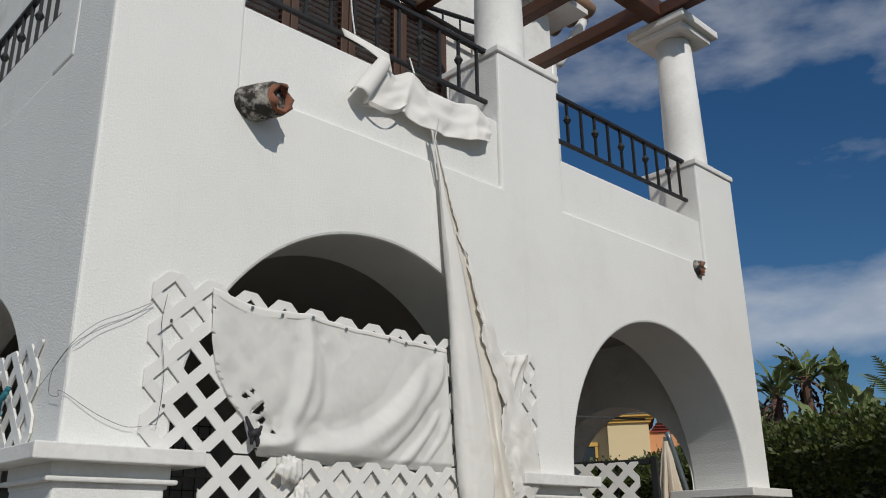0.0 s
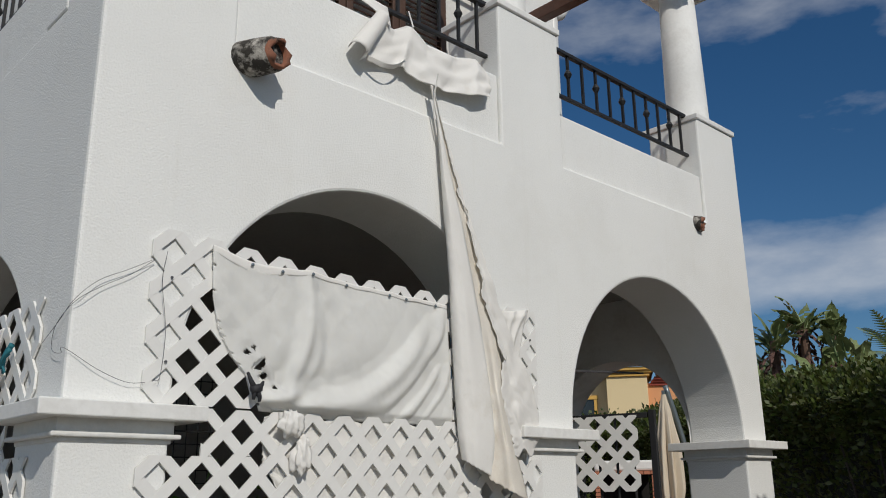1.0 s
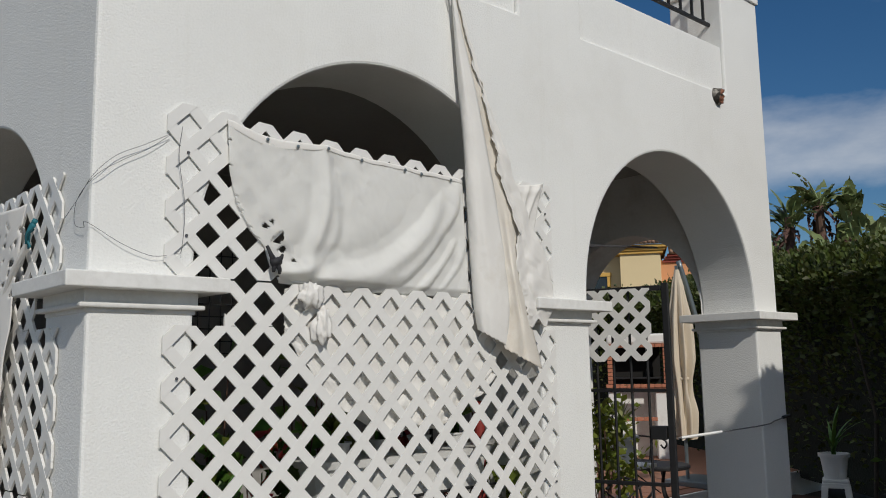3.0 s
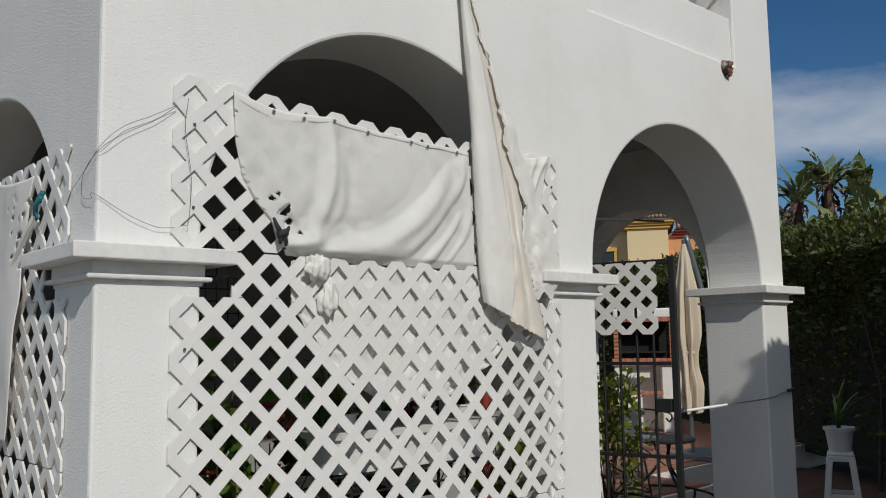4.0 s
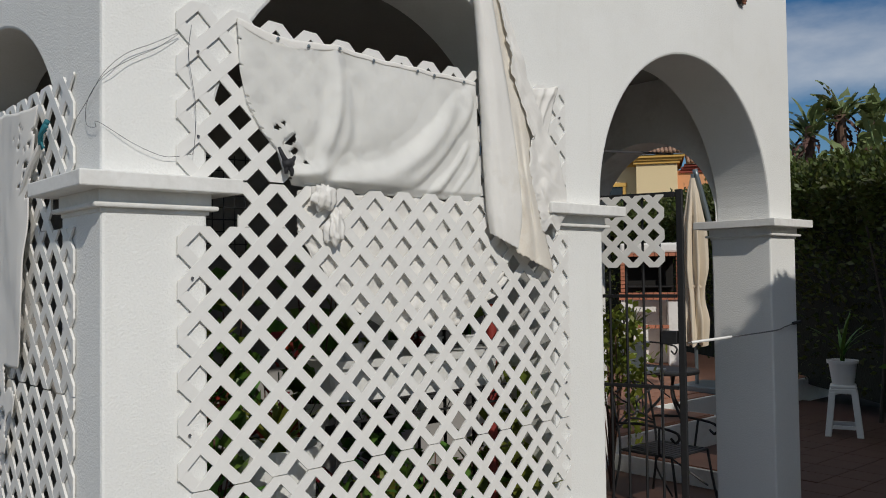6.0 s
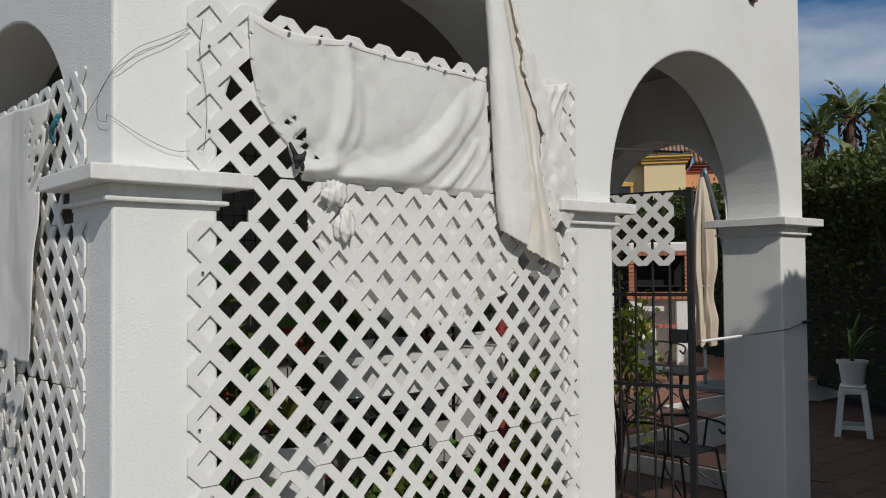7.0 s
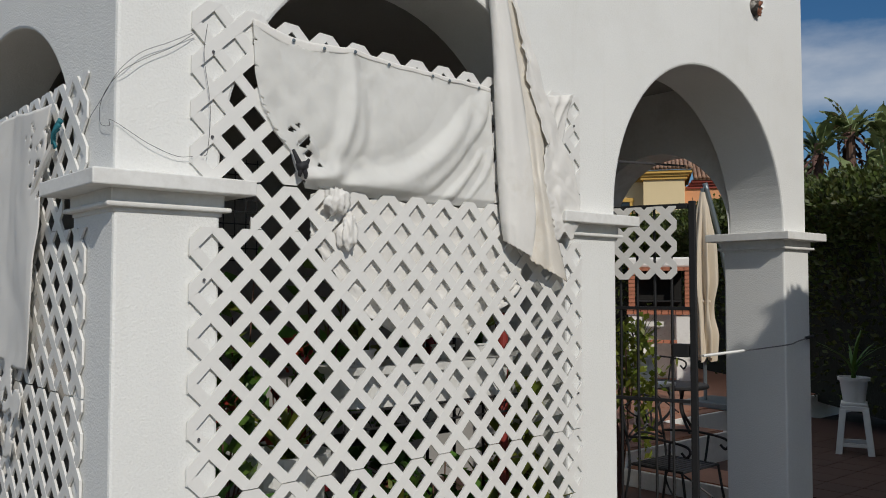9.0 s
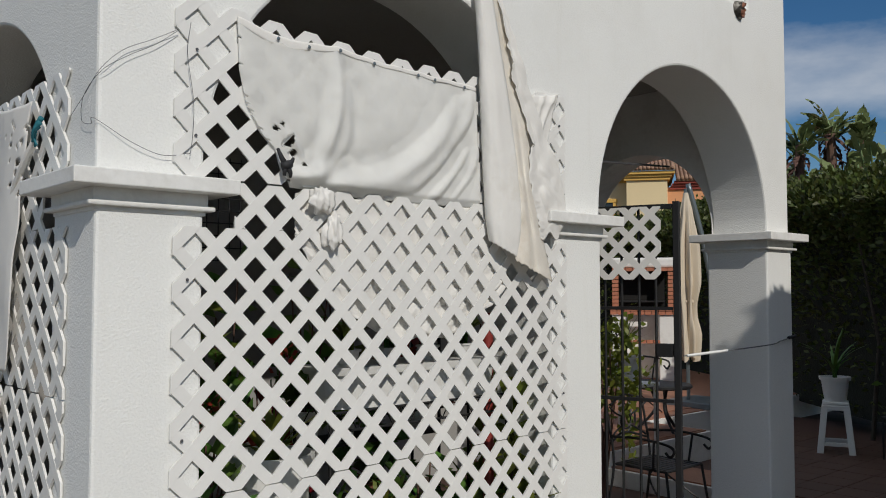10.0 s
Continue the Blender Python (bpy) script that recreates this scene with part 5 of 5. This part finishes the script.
pot(7.95, 0.28, FZ + 0.42, 0.13, 0.20, PLASTIC, "white flowerpot on a low black stand", 60, 0.10, GREENPLANT, 9, tall=0.12)
sd = thing("plant_stand", (7.95, 0.28, FZ), "low black iron plant stand", "plant stand")
part("top", boxes(((-0.2, -0.2, 0.395), (0.2, 0.2, 0.42)), bev=0.005), IRON, sd)
for sx in (-1, 1):
    for sy in (-1, 1):
        part("leg", bar((sx * 0.18, sy * 0.18, 0), (sx * 0.18, sy * 0.18, 0.40), 0.01), IRON, sd)

# climber and pots beside the gate
crng = np.random.default_rng(31)
cl = thing("climbing_plant", (4.40, 1.22, FZ), "leafy yellow-green climbing plant in a planter behind the gate", "climbing plant")
cps = [Vector((crng.normal(0, 0.11), crng.normal(0, 0.15), 1.08 + crng.normal(0, 0.20))) for _ in range(520)] + [Vector((0.10 + crng.normal(0, 0.04), -0.12 + crng.normal(0, 0.04), crng.uniform(0.35, 0.95))) for _ in range(90)]
v, f = leaf_cloud(cps, [Vector((-0.5, -0.7, 0.4))] * len(cps), 0.075, crng, 0.4)
raw("foliage", v, f, LIMEPLANT, cl)
bm = bmesh.new()
for k in range(14):
    a = cps[k * 30]
    tube(bm, curve_pts([(0, 0.05, 0), (a.x * 0.3, a.y * 0.5, 0.6), a], 5), 0.006, 5)
tagged(part("stem", bm, DRYLEAF, cl), kind="stuff")
px_, py_ = far((1130 - 784) / 1506, 7.6)
pot(px_, py_, 0.66, 0.15, 0.24, PLASTIC, "white planter of upright strap leaves in the sun", 22, 0.36, LIMEPLANT, 12, strap=True)
wt = thing("plant_table", (px_, py_, 0.10), "small white table carrying a planter", "table")
part("tabletop", boxes(((-0.22, -0.22, 0.53), (0.22, 0.22, 0.56)), bev=0.005), PLASTIC, wt)
for sx in (-1, 1):
    for sy in (-1, 1):
        part("leg", bar((sx * 0.19, sy * 0.19, 0), (sx * 0.19, sy * 0.19, 0.53), 0.015), PLASTIC, wt)

# ---- things behind the lattice ----
tr = thing("planter_trough", (1.60, 0.30, 0.955), "long white plastic planter trough with a thick rim", "planter")
bm = bmesh.new()
for a, b, z0, z1 in ((0.50, 0.13, 0.0, 0.15), (0.54, 0.16, 0.15, 0.185)):
    ra = [bm.verts.new((a * math.cos(t) ** 1 if abs(math.cos(t)) < 0 else a * (abs(math.cos(t)) ** 0.5) * (1 if math.cos(t) > 0 else -1), b * (abs(math.sin(t)) ** 0.5) * (1 if math.sin(t) > 0 else -1), z0)) for t in [2 * math.pi * k / 40 for k in range(40)]]
    rb = [bm.verts.new((v.co.x * 1.05, v.co.y * 1.05, z1)) for v in ra]
    for k in range(40):
        bm.faces.new((ra[k], ra[(k + 1) % 40], rb[(k + 1) % 40], rb[k]))
    bm.faces.new(ra[::-1])
    bm.faces.new(rb)
part("trough", bm, PLASTIC, tr)
ws = thing("wire_stand", (1.60, 0.30, 0.10), "dark wire plant stand with a zigzag apron", "plant stand")
for y in (-0.14, 0.14):
    for z in (0.85, 0.77):
        part("rail", bar((-0.55, y, z), (0.55, y, z), 0.006), IRON, ws)
    zig = [(-0.55 + k * 0.05, y, 0.77 if k % 2 else 0.85) for k in range(23)]
    part("zigzag", tube(bmesh.new(), zig, 0.004, 5), IRON, ws)
    for x in (-0.54, 0.54):
        part("leg", bar((x, y, FZ - 0.10), (x, y, 0.85), 0.008), IRON, ws)
rngp = np.random.default_rng(77)
cols = [PLASTIC, PLASTIC, CLAY, PLASTIC, GREYPOLE]
for k in range(9):
    x = 0.52 + k * 0.235
    pot(x, 0.26 + 0.12 * rngp.uniform(), FZ, 0.10, 0.20, cols[k % 5], "low pot of green foliage on the porch floor", 150, 0.11, GREENPLANT, 40 + k, tall=0.22, spread=1.5)
sh = thing("plant_shelf", (1.35, 0.95, FZ), "dark metal plant shelf on the porch", "shelf")
for z in (0.45, 0.86):
    part("board", boxes(((-0.95, -0.14, z - 0.02), (0.95, 0.14, z)), bev=0.004), IRON, sh)
for x in (-0.93, 0.93):
    for y in (-0.12, 0.12):
        part("upright", bar((x, y, 0), (x, y, 1.7), 0.010), IRON, sh)
for k in range(8):
    x = 0.50 + k * 0.235
    pot(x, 0.95, FZ + 0.86 if k % 3 else FZ + 0.45, 0.09, 0.17, cols[(k + 1) % 5], "flowerpot with leafy plant on the porch shelf", 110, 0.12, (GREENPLANT, LIMEPLANT, GREENPLANT, REDPLANT)[k % 4], 60 + k, tall=0.25, spread=1.4)
for k in (0, 2, 3, 4, 5):
    pot(0.55 + k * 0.33, 0.42, FZ + 0.22, 0.085, 0.16, (PLASTIC, GREYPOLE, PLASTIC)[k % 3], "flowerpot with strap-leaved plant behind the lattice", 26, 0.42, (GREENPLANT, LIMEPLANT)[k % 2], 90 + k, strap=True)
ps = thing("plant_bench", (1.35, 0.45, FZ), "low dark bench carrying pots", "bench")
part("board", boxes(((-0.95, -0.13, 0.19), (0.95, 0.05, 0.22)), bev=0.004), SHUTTER, ps)
for x in (-0.9, 0.9):
    part("leg", boxes(((x - 0.02, -0.1, 0), (x + 0.02, 0.02, 0.19))), SHUTTER, ps)
# window grille inside the porch
gr_ = thing("window_grille", (0.55, 0.9, 1.62), "dark wire grille inside the porch", "grille")
for k in range(9):
    part("wire", bar((k * 0.06, 0, 0), (k * 0.06, 0, 0.5), 0.003, 5), IRON, gr_)
for k in range(9):
    part("wire", bar((0, 0, k * 0.06), (0.5, 0, k * 0.06), 0.003, 5), IRON, gr_)
part("hanger", bar((0.25, 0, 0.5), (0.25, 0, 1.40), 0.003, 5), IRON, gr_)

pole = thing("red_pole", (2.10, 0.25, FZ), "dull red plastic pole standing behind the lattice", "pole")
part("shaft", bar((0, 0, 0.02), (0, 0, 1.54), 0.028, 14), REDPLASTIC, pole)
part("foot", lathe(bmesh.new(), [(0.10, 0), (0.10, 0.015), (0.035, 0.03)], 20), REDPLASTIC, pole)

pot(0.84, 0.27, FZ, 0.165, 0.98, PLASTIC, "tall pale plastic planter with strap leaves behind the lattice", 24, 0.34, LIMEPLANT, 210, strap=True)
pot(0.56, 0.30, FZ, 0.13, 0.80, CREAM_POT, "tall brownish planter with green leaves behind the lattice", 70, 0.13, GREENPLANT, 211, tall=0.2)

# taller leafy plants close behind the screen
for k, (x, y, tall, mat) in enumerate([(2.22, 0.26, 0.36, LIMEPLANT)]):
    pot(x, y, FZ + 0.22, 0.10, 0.22, (PLASTIC, CLAY)[k % 2], "broad-leaved plant in a pot behind the lattice", 120, 0.15, mat, 140 + k, tall=tall, spread=1.2)
for k in range(4):
    pot(1.25 + k * 0.24, 0.30, 1.138, 0.055, 0.07, PLASTIC, "small plant set on the planter trough", 22, 0.20, (LIMEPLANT, GREENPLANT)[k % 2], 170 + k, strap=True)
for k, (x, z) in enumerate([(1.93, 0.95), (2.15, 0.62), (0.62, 0.98), (0.98, 1.20)]):
    v, f = leaf_cloud([Vector((x, 0.40, z)) + Vector(crng.normal(0, 0.035, 3)) for _ in range(16)], [Vector((0, -1, 0.3))] * 16, 0.06, crng, 0.5)
    tagged(raw("flower_spray", v, f, REDPLANT), "spray of dark red leaves among the pots", "flowers", "red sprays", "stuff")

# ---- floor tiles, each proud of its joints ----
def tiles(parent, mat, xs, ys, size, z, inside):
    bm = boxes(((-size / 2 + 0.004, -size / 2 + 0.004, -0.004), (size / 2 - 0.004, size / 2 - 0.004, 0.006)))
    first_tile = None
    x = xs[0]
    while x < xs[1]:
        y = ys[0]
        while y < ys[1]:
            if inside(x, y):
                if first_tile is None:
                    first_tile = part("tile", bm, mat, parent)
                    o = first_tile
                else:
                    o = new("tile", first_tile.data)
                    o.parent = parent
                o.matrix_basis = pose(x, y, z, 0.25 * math.sin(x * 31 + y * 17), 0.25 * math.sin(x * 13 + y * 41), 0)
            y += size
        x += size


tiles(floor, SHADED_TILE, (4.3, 8.9), (-0.55, 2.3), 0.31, FZ + 0.002, lambda x, y: (x > 5.12 and (y > 0.02 or x > 5.2) and not (x < 5.62 and y > 0.30) and not (x < 6.8 and y > 1.45)))
tiles(paving, TERRA, (5.13, 8.4), (1.83, 5.2), 0.31, 0.103, lambda x, y: x < 6.4 or y > 2.6)
